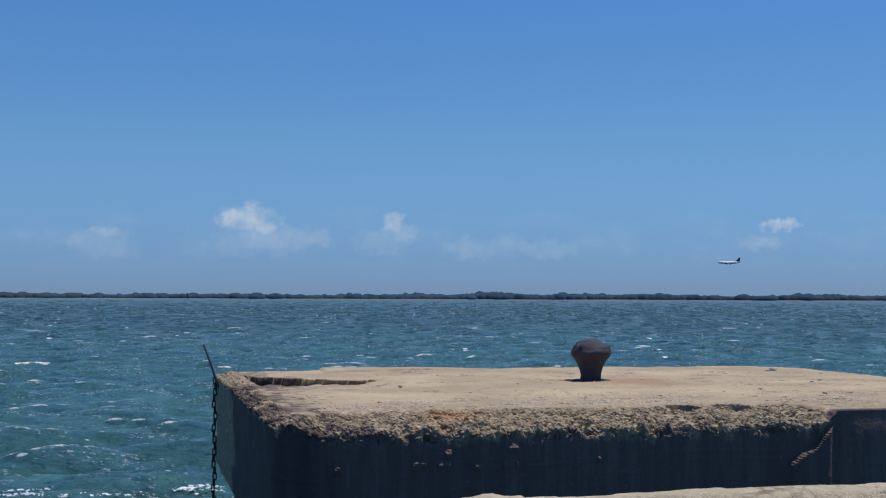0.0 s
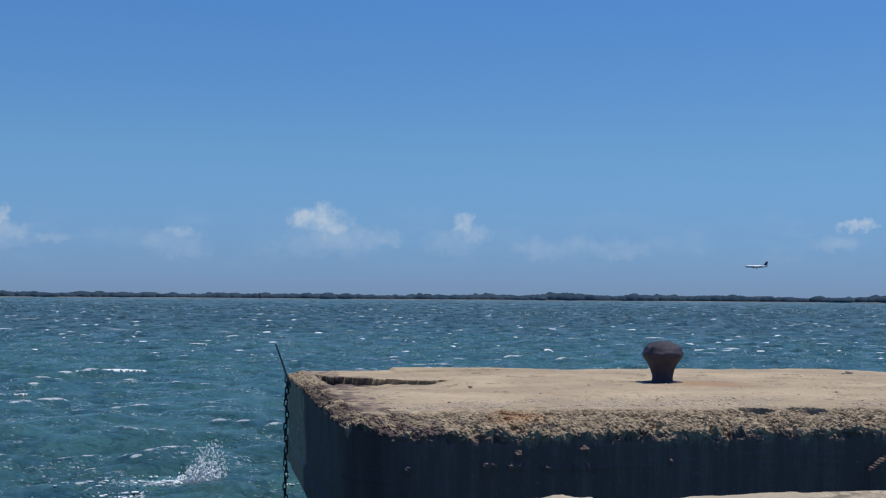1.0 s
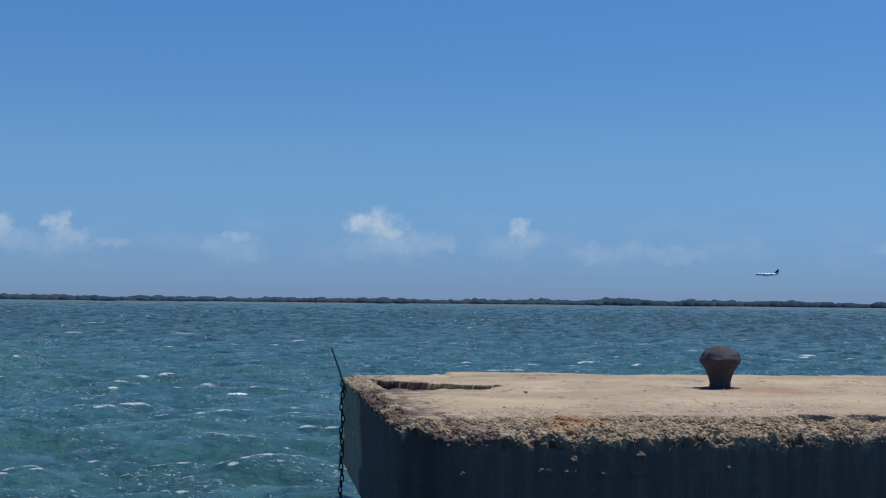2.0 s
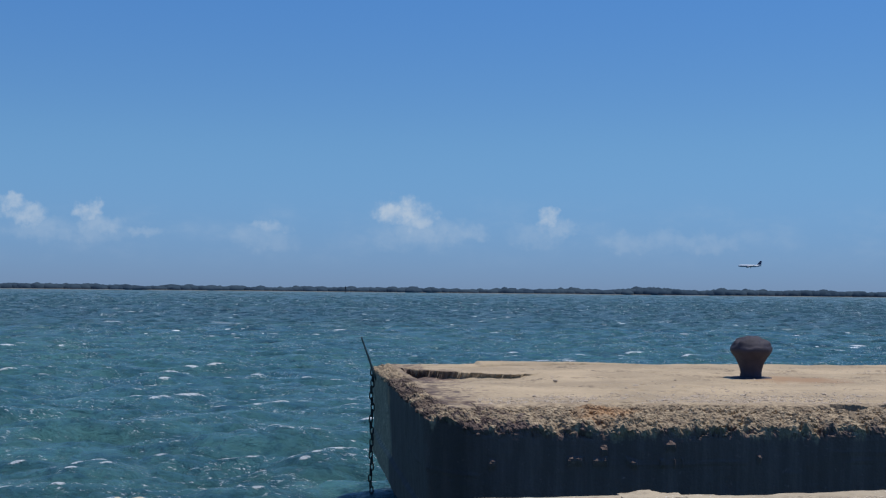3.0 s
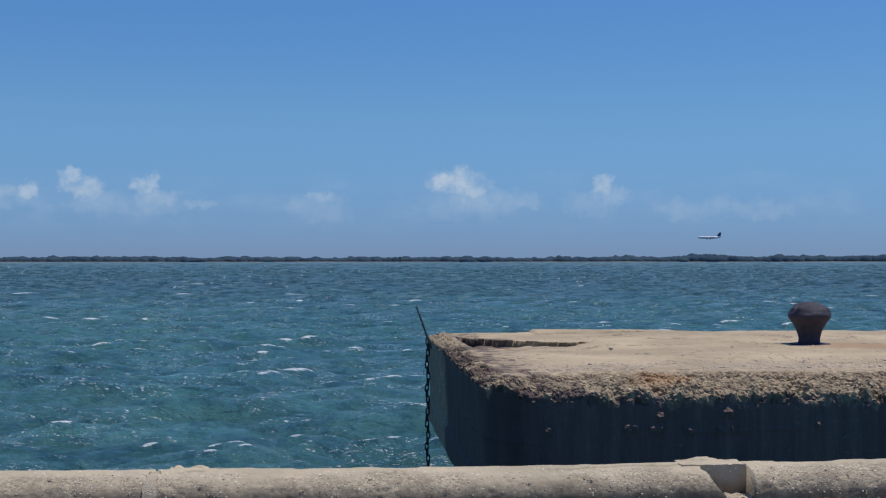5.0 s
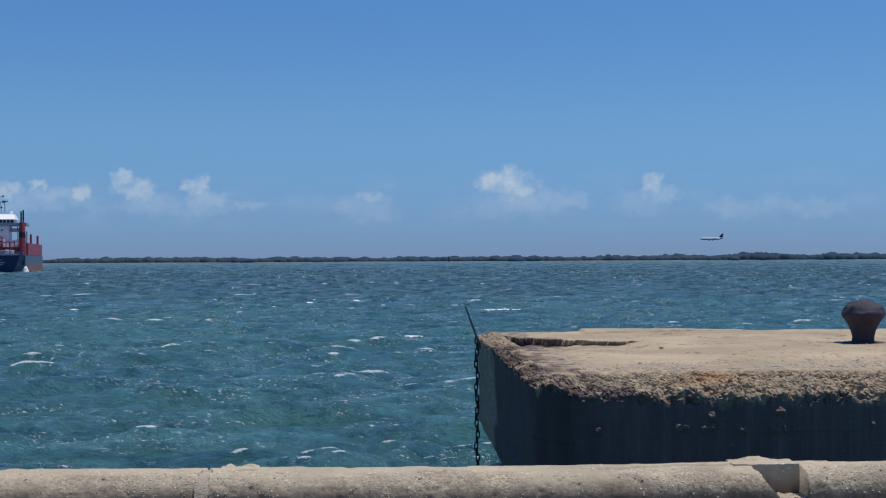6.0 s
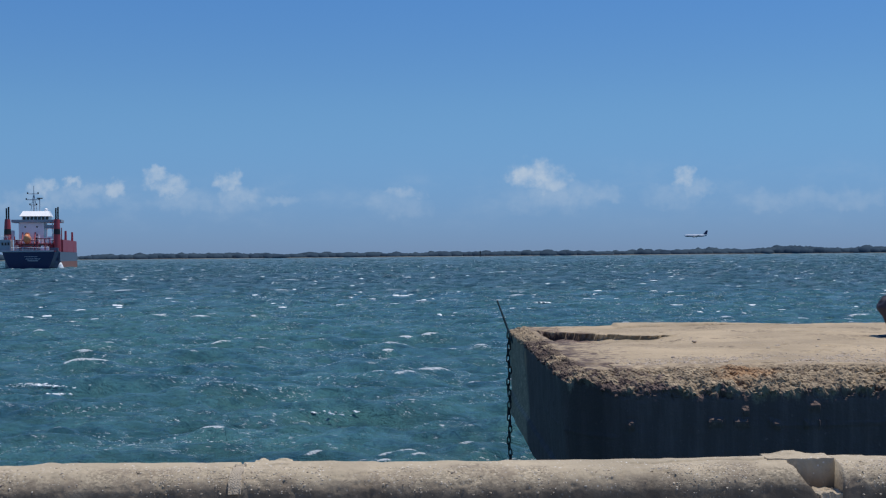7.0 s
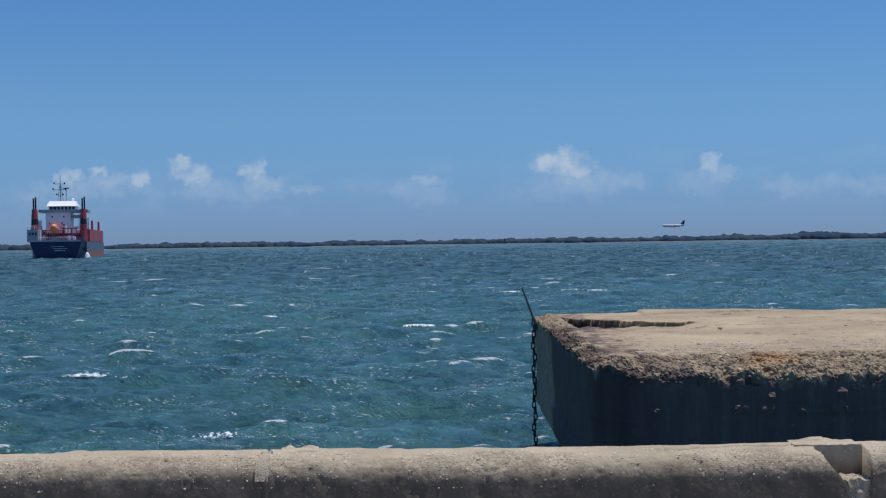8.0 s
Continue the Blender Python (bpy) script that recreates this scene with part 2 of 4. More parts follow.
# the dark tone below streak_top holds the front's shade as well as grime
COPING = concrete("coping_concrete", (0.475, 0.392, 0.275), (0.75, 0.72, 0.66), (0.150, 0.120, 0.090), 2.110, drips=0.16, worn=(5.50, 5.64), cells=95, relief=0.008, shells=0.2)
RUBBLE = plain("rubble_stone", (0.46, 0.38, 0.28), 0.9, 0, 0.35, 18, 0.8)


def pebble_recipe(k, p, place):
    pick = k.add("ShaderNodeNewGeometry").outputs["Random Per Island"]
    k.set(p["Base Color"], k.mix(pick, (0.26, 0.20, 0.14), (0.74, 0.64, 0.50)))
    k.set(p["Roughness"], k.math("MULTIPLY_ADD", k.noise(place, 60, 3), 0.2, 0.75))


PEBBLE = material("pebble", pebble_recipe)
PAVING = plain("paving", (0.30, 0.27, 0.23), 0.85, 0, 0.2, 1.5, 0.3)
IRON = plain("rusty_iron", (0.033, 0.030, 0.046), 0.75, 0.0, 0.6, 9, 0.8)
CHAIN = plain("dark_chain", (0.030, 0.030, 0.030), 0.6, 0.4, 0.4, 20, 0.4)
ROD = plain("green_pipe", (0.035, 0.055, 0.055), 0.5, 0.2, 0.3, 20, 0.2)
STONE = plain("loose_stone", (0.46, 0.37, 0.28), 0.85, 0, 0.25, 20, 0.4)
def hazy_woods_recipe(k, p, place):
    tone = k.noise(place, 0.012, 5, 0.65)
    # distance haze is put into the foliage colour as blue-grey
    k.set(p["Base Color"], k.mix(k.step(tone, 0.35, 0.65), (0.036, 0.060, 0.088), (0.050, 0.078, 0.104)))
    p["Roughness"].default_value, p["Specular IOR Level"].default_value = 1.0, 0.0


WOOD = material("mangrove", hazy_woods_recipe)
SAND = plain("sand", (0.27, 0.24, 0.19), 0.9, 0, 0.2, 0.02, 0)
FOAM = plain("foam", (0.84, 0.88, 0.89), 0.55, 0, 0.06, 5, 0.6)
WHITE = plain("white_paint", (0.86, 0.86, 0.86), 0.4, 0, 0.08, 0.6, 0)
NAVY = plain("navy_paint", (0.022, 0.028, 0.085), 0.4, 0, 0.25, 0.4, 0)
GREYBLUE = plain("grey_blue_paint", (0.10, 0.13, 0.17), 0.5, 0, 0.2, 0.4, 0)
RED = plain("red_paint", (0.34, 0.045, 0.060), 0.5, 0, 0.25, 0.5, 0)
ANTIFOUL = plain("antifouling", (0.28, 0.11, 0.07), 0.6, 0, 0.25, 0.5, 0)
BLACK = plain("black_paint", (0.012, 0.012, 0.014), 0.5, 0, 0.2, 0.5, 0)
ORANGE = plain("orange_shell", (0.85, 0.33, 0.14), 0.35, 0, 0.1, 1, 0)
GREY = plain("grey_paint", (0.35, 0.36, 0.38), 0.5, 0, 0.15, 0.6, 0)
GLASS = plain("dark_glass", (0.015, 0.018, 0.022), 0.08, 0, 0.1, 1, 0)
SILVER = plain("aircraft_white", (0.70, 0.72, 0.75), 0.3, 0, 0.05, 0.3, 0)


# ---- building helpers ----
def mesh_object(name, verts, faces, mat, smooth=True):
    me = bpy.data.meshes.new(name)
    me.from_pydata(verts if isinstance(verts, list) else verts.tolist(), [], faces if isinstance(faces, list) else faces.tolist())
    me.materials.append(mat)
    if smooth:
        me.shade_smooth()
    me.update()
    return new(name, me)


def part(name, bm, mat, parent=None, label="", smooth=False):
    me = bpy.data.meshes.new(name)
    bm.normal_update()
    bm.to_mesh(me)
    bm.free()
    me.materials.append(mat)
    if smooth:
        me.shade_smooth()
    ob = new(name, me)
    ob.parent = parent
    return tagged(ob, label=label)


def box(bm, x0, x1, y0, y1, z0, z1, bevel=0.0):
    made = bmesh.ops.create_cube(bm, size=1, matrix=Matrix.Translation(((x0 + x1) / 2, (y0 + y1) / 2, (z0 + z1) / 2))
                                 @ Matrix.Diagonal((x1 - x0, y1 - y0, z1 - z0, 1)))
    if bevel:
        edges = {e for v in made["verts"] for e in v.link_edges}
        bmesh.ops.bevel(bm, geom=list(edges), offset=bevel, segments=2, affect="EDGES")
    return bm


def boxed(*args, bevel=0.0):
    return box(bmesh.new(), *args, bevel=bevel)


def tube(bm, a, b, r0, r1=None, sides=10):
    a, b = Vector(a), Vector(b)
    d = b - a
    m = Matrix.Translation((a + b) / 2) @ d.to_track_quat("Z", "Y").to_matrix().to_4x4()
    bmesh.ops.create_cone(bm, cap_ends=True, segments=sides, radius1=r0, radius2=r0 if r1 is None else r1, depth=d.length, matrix=m)
    return bm


def lathe(profile, sides=48, wobble=0.0):
    bm = bmesh.new()
    rings = []
    for r, z in profile:
        ring = []
        for i in range(sides):
            a = 2 * math.pi * i / sides
            q = r * (1 + wobble * noise.noise((math.cos(a) * 2.2, math.sin(a) * 2.2, z * 7)))
            ring.append(bm.verts.new((q * math.cos(a), q * math.sin(a), z)))
        rings.append(ring)
    for lo, hi in zip(rings, rings[1:]):
        for i in range(sides):
            bm.faces.new((lo[i], lo[(i + 1) % sides], hi[(i + 1) % sides], hi[i]))
    bm.faces.new(rings[-1])
    bm.faces.new(rings[0][::-1])
    return bm


def hashed(ix, iy, iz, seed):
    h = (ix.astype(np.int64) * 374761393 + iy.astype(np.int64) * 668265263 + iz.astype(np.int64) * 2147483647 + seed * 974711) & 0xFFFFFFFF
    h = ((h ^ (h >> 13)) * 1274126177) & 0xFFFFFFFF
    return ((h ^ (h >> 16)) & 0xFFFF) / 65535.0


def value_noise(x, y, z, seed=0):
    x, y, z = np.broadcast_arrays(x, y, z)
    ix, iy, iz = np.floor(x), np.floor(y), np.floor(z)
    fx, fy, fz = x - ix, y - iy, z - iz
    fx, fy, fz = (f * f * (3 - 2 * f) for f in (fx, fy, fz))
    total = 0
    for dx in (0, 1):
        for dy in (0, 1):
            for dz in (0, 1):
                w = (fx if dx else 1 - fx) * (fy if dy else 1 - fy) * (fz if dz else 1 - fz)
                total = total + w * hashed(ix + dx, iy + dy, iz + dz, seed)
    return total * 2 - 1


def fbm(x, y, z, octaves=5, seed=0, gain=0.5):
    total, a = 0, 1.0
    for i in range(octaves):
        total = total + a * value_noise(x, y, z, seed + i * 17)
        x, y, z, a = x * 2.03, y * 2.03, z * 2.03, a * gain
    return total


def smooth(v, a, b):
    t = np.clip((v - a) / (b - a), 0, 1)
    return t * t * (3 - 2 * t)


def grid_faces(rows, cols, wrap=False):
    i = np.arange(rows - 1)[:, None] * cols
    j = np.arange(cols if wrap else cols - 1)[None]
    k = (j + 1) % cols
    return np.stack([i + j, i + k, i + cols + k, i + cols + j], -1).reshape(-1, 4)


QUAY_TURN = 14.2  # the quay and the pier stand square to each other, turned from the first view
QUAY = pose(0, 0, 0, 0, 0, QUAY_TURN)

# ---- the sea ----
WAVE = Vector((0.9, -0.6, 0))  # metres a second


def build_sea():
    rng = np.random.default_rng(4)
    fine = np.arange(-50, 29, 0.12)
    rough = np.arange(29, 310, 4.0)
    angle = np.radians(np.concatenate([fine, rough]))
    radius = np.concatenate([8 * np.exp(np.arange(0, math.log(10), 0.0042)), 80 * np.exp(np.arange(0, math.log(60), 0.0085))])
    r, a = np.meshgrid(radius, angle, indexing="ij")
    x, y = r * np.sin(a), r * np.cos(a)
    dx, dy, h, crest, power = (np.zeros_like(x) for _ in range(5))
    cell = r * (0.0035 + 0.0035 * smooth(r, 45, 110))
    outside = np.broadcast_to(np.concatenate([np.zeros(len(fine)), np.ones(len(rough))])[None], x.shape)
    cell = cell + outside * r * 0.07
    heading = math.atan2(-0.85, 0.5)
    gust = 0.75 + 0.45 * fbm(x * 0.03, y * 0.03, x * 0, 3, 33)
    for i in range(96):
        length = math.exp(rng.uniform(math.log(0.3), math.log(5)))
        turn = heading + rng.normal(0, 0.6)
        k = 2 * math.pi / length
        amp = 0.0088 * length ** 0.8
        keep = smooth(length / cell, 2.0, 5.0)
        ph = k * (x * math.cos(turn) + y * math.sin(turn)) + rng.uniform(0, 6.28)
        c, s = np.cos(ph), np.sin(ph)
        h += keep * amp * c
        dx -= keep * 0.45 * amp * s * math.cos(turn)
        dy -= keep * 0.45 * amp * s * math.sin(turn)
        crest += keep * amp * k * c
        power += keep * (amp * k) ** 2 / 2
    crest = crest / np.sqrt(power + 1e-4)
    patch = fbm(x * 0.12, y * 0.12, x * 0, 3, 9)
    foam = smooth(crest + 1.1 * patch, 1.5, 3.6)
    far = smooth(r, 250, 500)
    streak = fbm(x * 0.05, y * 0.02, x * 0 + 3, 4, 21, 0.65)
    foam = foam * (1 - far) + far * 0.5 * smooth(streak, 0.5, 1.0)
    h, dx, dy = h * gust, dx * gust, dy * gust
    verts = np.stack([x + dx, y + dy, h], -1).reshape(-1, 3)
    cols = len(angle)
    faces = grid_faces(len(radius), cols, wrap=True)[:, ::-1]
    verts = np.concatenate([verts, [[0, 0, 0]]])
    j = np.arange(cols)
    hub = np.stack([np.full(cols, len(verts) - 1), (j + 1) % cols, j], -1)
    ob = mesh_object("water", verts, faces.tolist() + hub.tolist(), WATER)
    at = ob.data.attributes.new("foam", "FLOAT", "POINT")
    at.data.foreach_set("value", np.append(foam.ravel(), 0).astype(np.float32))
    return tagged(ob, "choppy blue-green sea with scattered white foam", "sea", kind="structure")


water = build_sea()


# ---- the far shore ----
def build_shore():
    rng = np.random.default_rng(7)
    az = np.radians(np.linspace(-60, 45, 400))
    verts, faces = [], []
    for rr, z in ((2592, -1), (2600, 0.5), (2640, 1.2), (3300, 2.0), (3300, -1)):
        for a in az:
            q = rr + 6 * math.sin(a * 31) + 4 * math.sin(a * 77)
            verts.append((q * math.sin(a), q * math.cos(a), z))
    tagged(mesh_object("shore", verts, grid_faces(5, len(az))[:, ::-1], SAND), "long low pale sandy shore across the bay", "shore", kind="structure")
    ico = bmesh.new()
    bmesh.ops.create_icosphere(ico, subdivisions=2, radius=1)
    iv = np.array([v.co[:] for v in ico.verts])
    jf = np.array([[v.index for v in f.verts] for f in ico.faces])
    ico.free()
    vs, fs, base = [], [], 0
    count = 6500
    a = np.radians(rng.uniform(-58, 43, count))
    deep = rng.uniform(0, 1, count)
    tall = 10.2 + 1.7 * fbm(a * 60, a * 0, a * 0, 4, 3) + 1.2 * fbm(a * 9, a * 0, a * 0, 2, 5)
    hill = 7.0 * np.exp(-((np.tan(a) - 0.035) / 0.03) ** 2) + 3.5 * np.exp(-((np.tan(a) - 0.30) / 0.03) ** 2) + 3 * np.exp(-((np.tan(a) - 0.13) / 0.05) ** 2)
    for i in range(count):
        rr = 2616 + 200 * deep[i] ** 1.5
        wide = rng.uniform(8, 16)
        up = max(3.0, tall[i] * rng.uniform(0.74, 1.0)) + hill[i] * deep[i]
        if i % 14 == 0:  # a taller, broader crown
            wide, up = rng.uniform(11, 19), up + rng.uniform(0.5, 4.0)
        v = iv * (wide, wide, up * 0.88) * (1 + 0.06 * rng.normal(size=(len(iv), 1)))
        vs.append(v + (rr * math.sin(a[i]), rr * math.cos(a[i]), up * 0.12))
        fs.append(jf + base)
        base += len(iv)
    tagged(mesh_object("mangrove_woods", np.concatenate(vs), np.concatenate(fs), WOOD), "low mangrove woods along the far shore, blue-grey with painted haze", "woods", kind="stuff")


build_shore()


def scatter(name, mat, spots, shape, faces_of, label, category):
    """One mesh of many small alike pieces: each spot gives place, size and turn."""
    vs, fs, base = [], [], 0
    for (x, y, z), size, turn in spots:
        c, sn = math.cos(turn), math.sin(turn)
        v = shape * size
        vs.append(np.stack([x + v[:, 0] * c - v[:, 1] * sn, y + v[:, 0] * sn + v[:, 1] * c, z + v[:, 2]], -1))
        fs.append(faces_of + base)
        base += len(shape)
    ob = mesh_object(name, np.concatenate(vs), np.concatenate(fs), mat, False)
    return tagged(ob, label=label, category=category, kind="stuff")


def rough_stone(seed):
    """Points and triangles of one angular stone of radius 1."""
    rng = np.random.default_rng(seed)
    bm = bmesh.new()
    bmesh.ops.create_icosphere(bm, subdivisions=1, radius=1)
    points = np.array([v.co[:] for v in bm.verts])
    tris = np.array([[v.index for v in f.verts] for f in bm.faces])
    bm.free()
    return points * rng.uniform(0.65, 1.25, (len(points), 1)), tris


# ---- the old pier head ----
U0, U1, V0, V1, TOP = 1.27, 10.6, 11.2, 18.9, 2.0


def slab_line(u):
    return 15.95 + 1.6 * np.exp(-(np.maximum(u, 1.5) - 1.74) / 0.7) + 0.07 * fbm(u * 4.5, u * 0, u * 0, 4, 8, 0.7)


def top_height(u, v):
    """Height of the worn pier top: a broken slab step in its far corner, grooves and pits."""
    z = TOP + 0.012 * fbm(u * 0.6, v * 0.6, u * 0, 4, 2) + 0.005 * fbm(u * 7, v * 7, u * 0, 3, 6)
    # the slab has broken and sunk before this line; the step dies out to the right
    line = slab_line(u)
    fall = 0.065 + 0.095 * (1 - smooth(u, 1.5, 2.7))
    fall = fall * (1 - smooth(u, 2.9, 3.5)) * (0.95 + 0.2 * fbm(u * 4, v * 0.3, u * 0, 3, 15))
    sunk = smooth(v, line + 0.37, line + 0.34) * smooth(v, line - 2.6, line - 0.05)
    z = z - fall * sunk * smooth(u, 1.60, 1.68)
    z = z + 0.045 * smooth(u, 2.83, 2.88) * smooth(v, 18.2, 18.7) * (1 - smooth(u, 3.4, 6.0))
    for gu, gv, du, dv, depth, wide in ((2.6, 18.25, 1.1, 0.28, 0.10, 0.10), (4.6, 18.55, 0.9, 0.05, 0.09, 0.09),
                                       (5.35, 17.9, 0.5, 0.02, 0.09, 0.09), (5.2, 16.9, 0.25, 0.02, 0.08, 0.08), (8.9, 16.3, 1.2, -0.3, 0.07, 0.08)):
        t = np.clip((u - gu) / du, -1, 1)
        off = v - (gv + dv * t + 0.04 * fbm(u * 3, u * 0, u * 0, 3, 12))
        z = z - depth * smooth(np.abs(off), wide, 0.01) * smooth(np.abs(u - gu), du, du * 0.7)
    chips = fbm(u * 5, v * 5, u * 0 + 4, 3, 31)
    worn = smooth(v, 13.4, 12.0) * 0.6 + smooth((u - 4.2) ** 2 + (v - 14.2) ** 2, 1.2, 0.0)
    z = z - 0.022 * smooth(chips, 0.35, 0.7) * np.clip(worn, 0, 1)
    return z


def overhang(u, v):
    """How far the broken slab's edge leans out over the step."""
    line = slab_line(u)
    return 0.085 * smooth(v, line + 0.52, line + 0.38) * (v > line + 0.356) * smooth(u, 1.62, 1.70) * (1 - smooth(u, 3.0, 3.4))


def build_pier():
    # top sheet
    uu = np.arange(U0 + 0.32, U1 - 0.02, 0.022)
    vv = np.arange(12.36, V1, 0.022)
    # skirt: runs along the left side and the front, from the top over the lip and down
    step = 0.015
    corner = 0.55
    path = []
    for v in np.arange(V1, V0 + corner, -step):
        path.append((U0, v, -1.0, 0.0))
    for t in np.arange(0, math.pi / 2, step / corner):
        path.append((U0 + corner - corner * math.cos(t), V0 + corner - corner * math.sin(t), -math.cos(t), -math.sin(t)))
    for u in np.arange(U0 + corner, U1, step):
        path.append((u, V0, 0.0, -1.0))
    path = np.array(path)
    pu, pv, nu, nv = (path[:, i][:, None] for i in range(4))
    frontal = np.clip(-nv, 0, 1)
    intact = smooth(pu, 6.80, 6.95) * frontal
    # profile: inset from the face and height
    s = np.linspace(0, 1, 240)[None, :]
    bite = 0.80 + 0.14 * fbm(pu * 1.1 + pv, pu * 0, pu * 0, 3, 41)
    bite = bite * frontal + 0.30 * (1 - frontal)
    start = 1.42 * frontal + 0.62 * (1 - frontal)
    lip = smooth(frontal, 0.80, 1.0)  # the corner and the side break off sharply
    lip_fall = 0.070 * lip + 0.045 * (1 - lip)
    a = np.clip(s / 0.5, 0, 1)
    b = np.clip((s - 0.5) / 0.5, 0, 1)
    inset = start * (1 - a)
    sunk = np.clip(1 - inset / bite, 0, 1)
    z = TOP - (lip_fall * sunk ** 1.5 + (0.015 + 0.05 * lip) * np.clip((sunk - 0.6) / 0.4, 0, 1) ** 3) * (1 - intact)
    # the face runs down into the water, the side ends above it as a slab
    z = z - b * ((TOP + 0.7 - 0.25 * (1 - intact)) * smooth(frontal, 0.1, 0.8) + 1.24 * (1 - smooth(frontal, 0.1, 0.8)))
    inset = inset + 0.05 * b * (1 - intact)
    x = pu - nu * inset
    y = pv - nv * inset
    # broken rock of the lip
    rag = smooth(sunk, 0.02, 0.30) * smooth(b, 0.025 + 0.028 * lip, 0.004) * (1 - intact)
    lump = fbm(x * 5.2, y * 5.2, z * 7.0, 6, 51, 0.70)
    crack = np.abs(fbm(x * 2.2, y * 2.2, z * 2.0, 4, 61))
    push = 0.034 * lump - 0.045 * smooth(crack, 0.05, 0.0)
    face = 0.012 * fbm(x * 2.2, y * 2.2, z * 2.2, 5, 71) * smooth(b, 0.0, 0.1)
    # spalled ledges on the face that catch the light
    for lu, lw, level in ((2.80, 0.36, 1.60), (3.30, 0.18, 1.58), (1.78, 0.12, 1.575), (3.62, 0.08, 1.575), (2.95, 0.10, 1.70), (3.55, 0.09, 1.73), (4.45, 0.10, 1.60)):
        wave = level + 0.018 * fbm(x * 6, x * 0, x * 0, 3, 83)
        face = face + 0.030 * smooth(fbm(x * 8, x * 0, x * 0, 3, 87), -0.25, 0.15) * smooth(z, wave + 0.010, wave - 0.010) * smooth(z, wave - 0.10, wave - 0.02) * smooth(np.abs(x - lu), lw, lw * 0.8) * frontal
    # a broken fillet slants down from the sound block
    slant = 1.72 + (x - 6.74) * 0.72 + 0.02 * fbm(x * 9, x * 0, x * 0, 3, 85)
    face = face + 0.07 * smooth(z, slant + 0.015, slant - 0.015) * smooth(x, 6.36, 6.42) * smooth(x, 6.90, 6.80) * frontal
    for level, tone in ((1.53, 81), (1.44, 84), (1.62, 88)):
        ridge = smooth(np.abs(z - level - 0.02 * fbm(x * 2, y * 2, z * 0, 3, tone)), 0.035, 0.0)
        face = face + 0.008 * ridge * smooth(fbm(x * 1.3, y * 1.3, z * 0, 3, tone + 1), 0.25, 0.5) * (1 - intact)
    left_ledge = (1 - frontal) * (0.04 * smooth(z, 1.04, 0.99))
    out = push * rag + face + left_ledge + 0.05 * intact * b
    x = x + nu * out
    y = y + nv * out
    z = z + rag * (0.020 * lump - 0.04 * smooth(crack, 0.05, 0.0) + 0.016 * fbm(x * 19, y * 19, z * 19, 3, 91, 0.7))
    for hu, hv, wu in ((5.56, 11.86, 0.17), (6.12, 11.86, 0.22)):
        bowl = smooth(((x - hu) / wu) ** 2 + ((y - hv) / 0.21) ** 2, 1.0, 0.7)
        z = z - 0.38 * bowl * (b < 0.2)
    fit = top_height(x, y)
    z = np.where(s < 0.02, fit, z + (fit - TOP) * (1 - sunk))
    y = y - overhang(x, y) * (s < 0.45)
    z = z - 0.008 * smooth(inset, 1.10, 1.22) * frontal - 0.008 * smooth(inset, 0.42, 0.50) * (1 - frontal)
    # crushed stone standing proud of the broken lip
    rng = np.random.default_rng(52)
    spots = np.argwhere((rag > 0.25) & (z > 1.92 - 0.12 * lip) & (y < 18.6))
    spots = spots[rng.integers(0, len(spots), 3600)]
    size = 0.006 + 0.022 * rng.random(len(spots)) ** 4
    stone, stone_faces = rough_stone(8)
    chunks = scatter("crushed_stone", PIER, [((x[i, j], y[i, j], z[i, j] - 0.35 * d), np.array((d * rng.uniform(0.9, 1.8), d, d * rng.uniform(0.6, 1.1))), rng.uniform(0, 6.28))
                                             for (i, j), d in zip(spots, size)], stone, stone_faces, "", "")
    skirt = np.stack([x, y, z], -1).reshape(-1, 3)
    n_path, n_s = len(path), s.shape[1]
    faces = grid_faces(n_path, n_s)
    body = mesh_object("body", skirt, faces, PIER, False)
    gu, gv = np.meshgrid(uu, vv, indexing="ij")
    # the sheet's near and left rims dip under the lip
    gz = top_height(gu, gv) - 0.05 * smooth(gv, 12.44, 12.36) - 0.05 * smooth(gu, U0 + 0.40, U0 + 0.32)
    rim = 0.05 * fbm(gu * 1.7, gv * 0, gv * 0, 4, 95) * smooth(gv, V1 - 0.3, V1)
    corner_cut = smooth(gu + gv, U1 + V1 - 0.9, U1 + V1) * 0.35
    deck = mesh_object("deck", np.stack([gu - corner_cut, gv + rim - corner_cut - overhang(gu, gv), gz], -1).reshape(-1, 3), grid_faces(len(uu), len(vv))[:, ::-1], PIER)
    core = part("core", boxed(U0 + 0.33, U1 - 0.05, V0 + 1.15, V1 - 0.12, 0.58, TOP - 0.28), PIER)
    footing = part("footing", boxed(U0 + 1.1, U1 - 0.1, V0 + 1.2, V1 - 0.9, -1.0, 0.58), PIER)
    thing = new("concrete_pier")
    thing.matrix_world = QUAY
    for ob in (body, deck, core, footing, chunks):
        ob.parent = thing
    tagged(body, "broken rocky lip over black-streaked face")
    tagged(thing, "weathered concrete pier head with a broken rocky edge", "pier")
    return thing


build_pier()


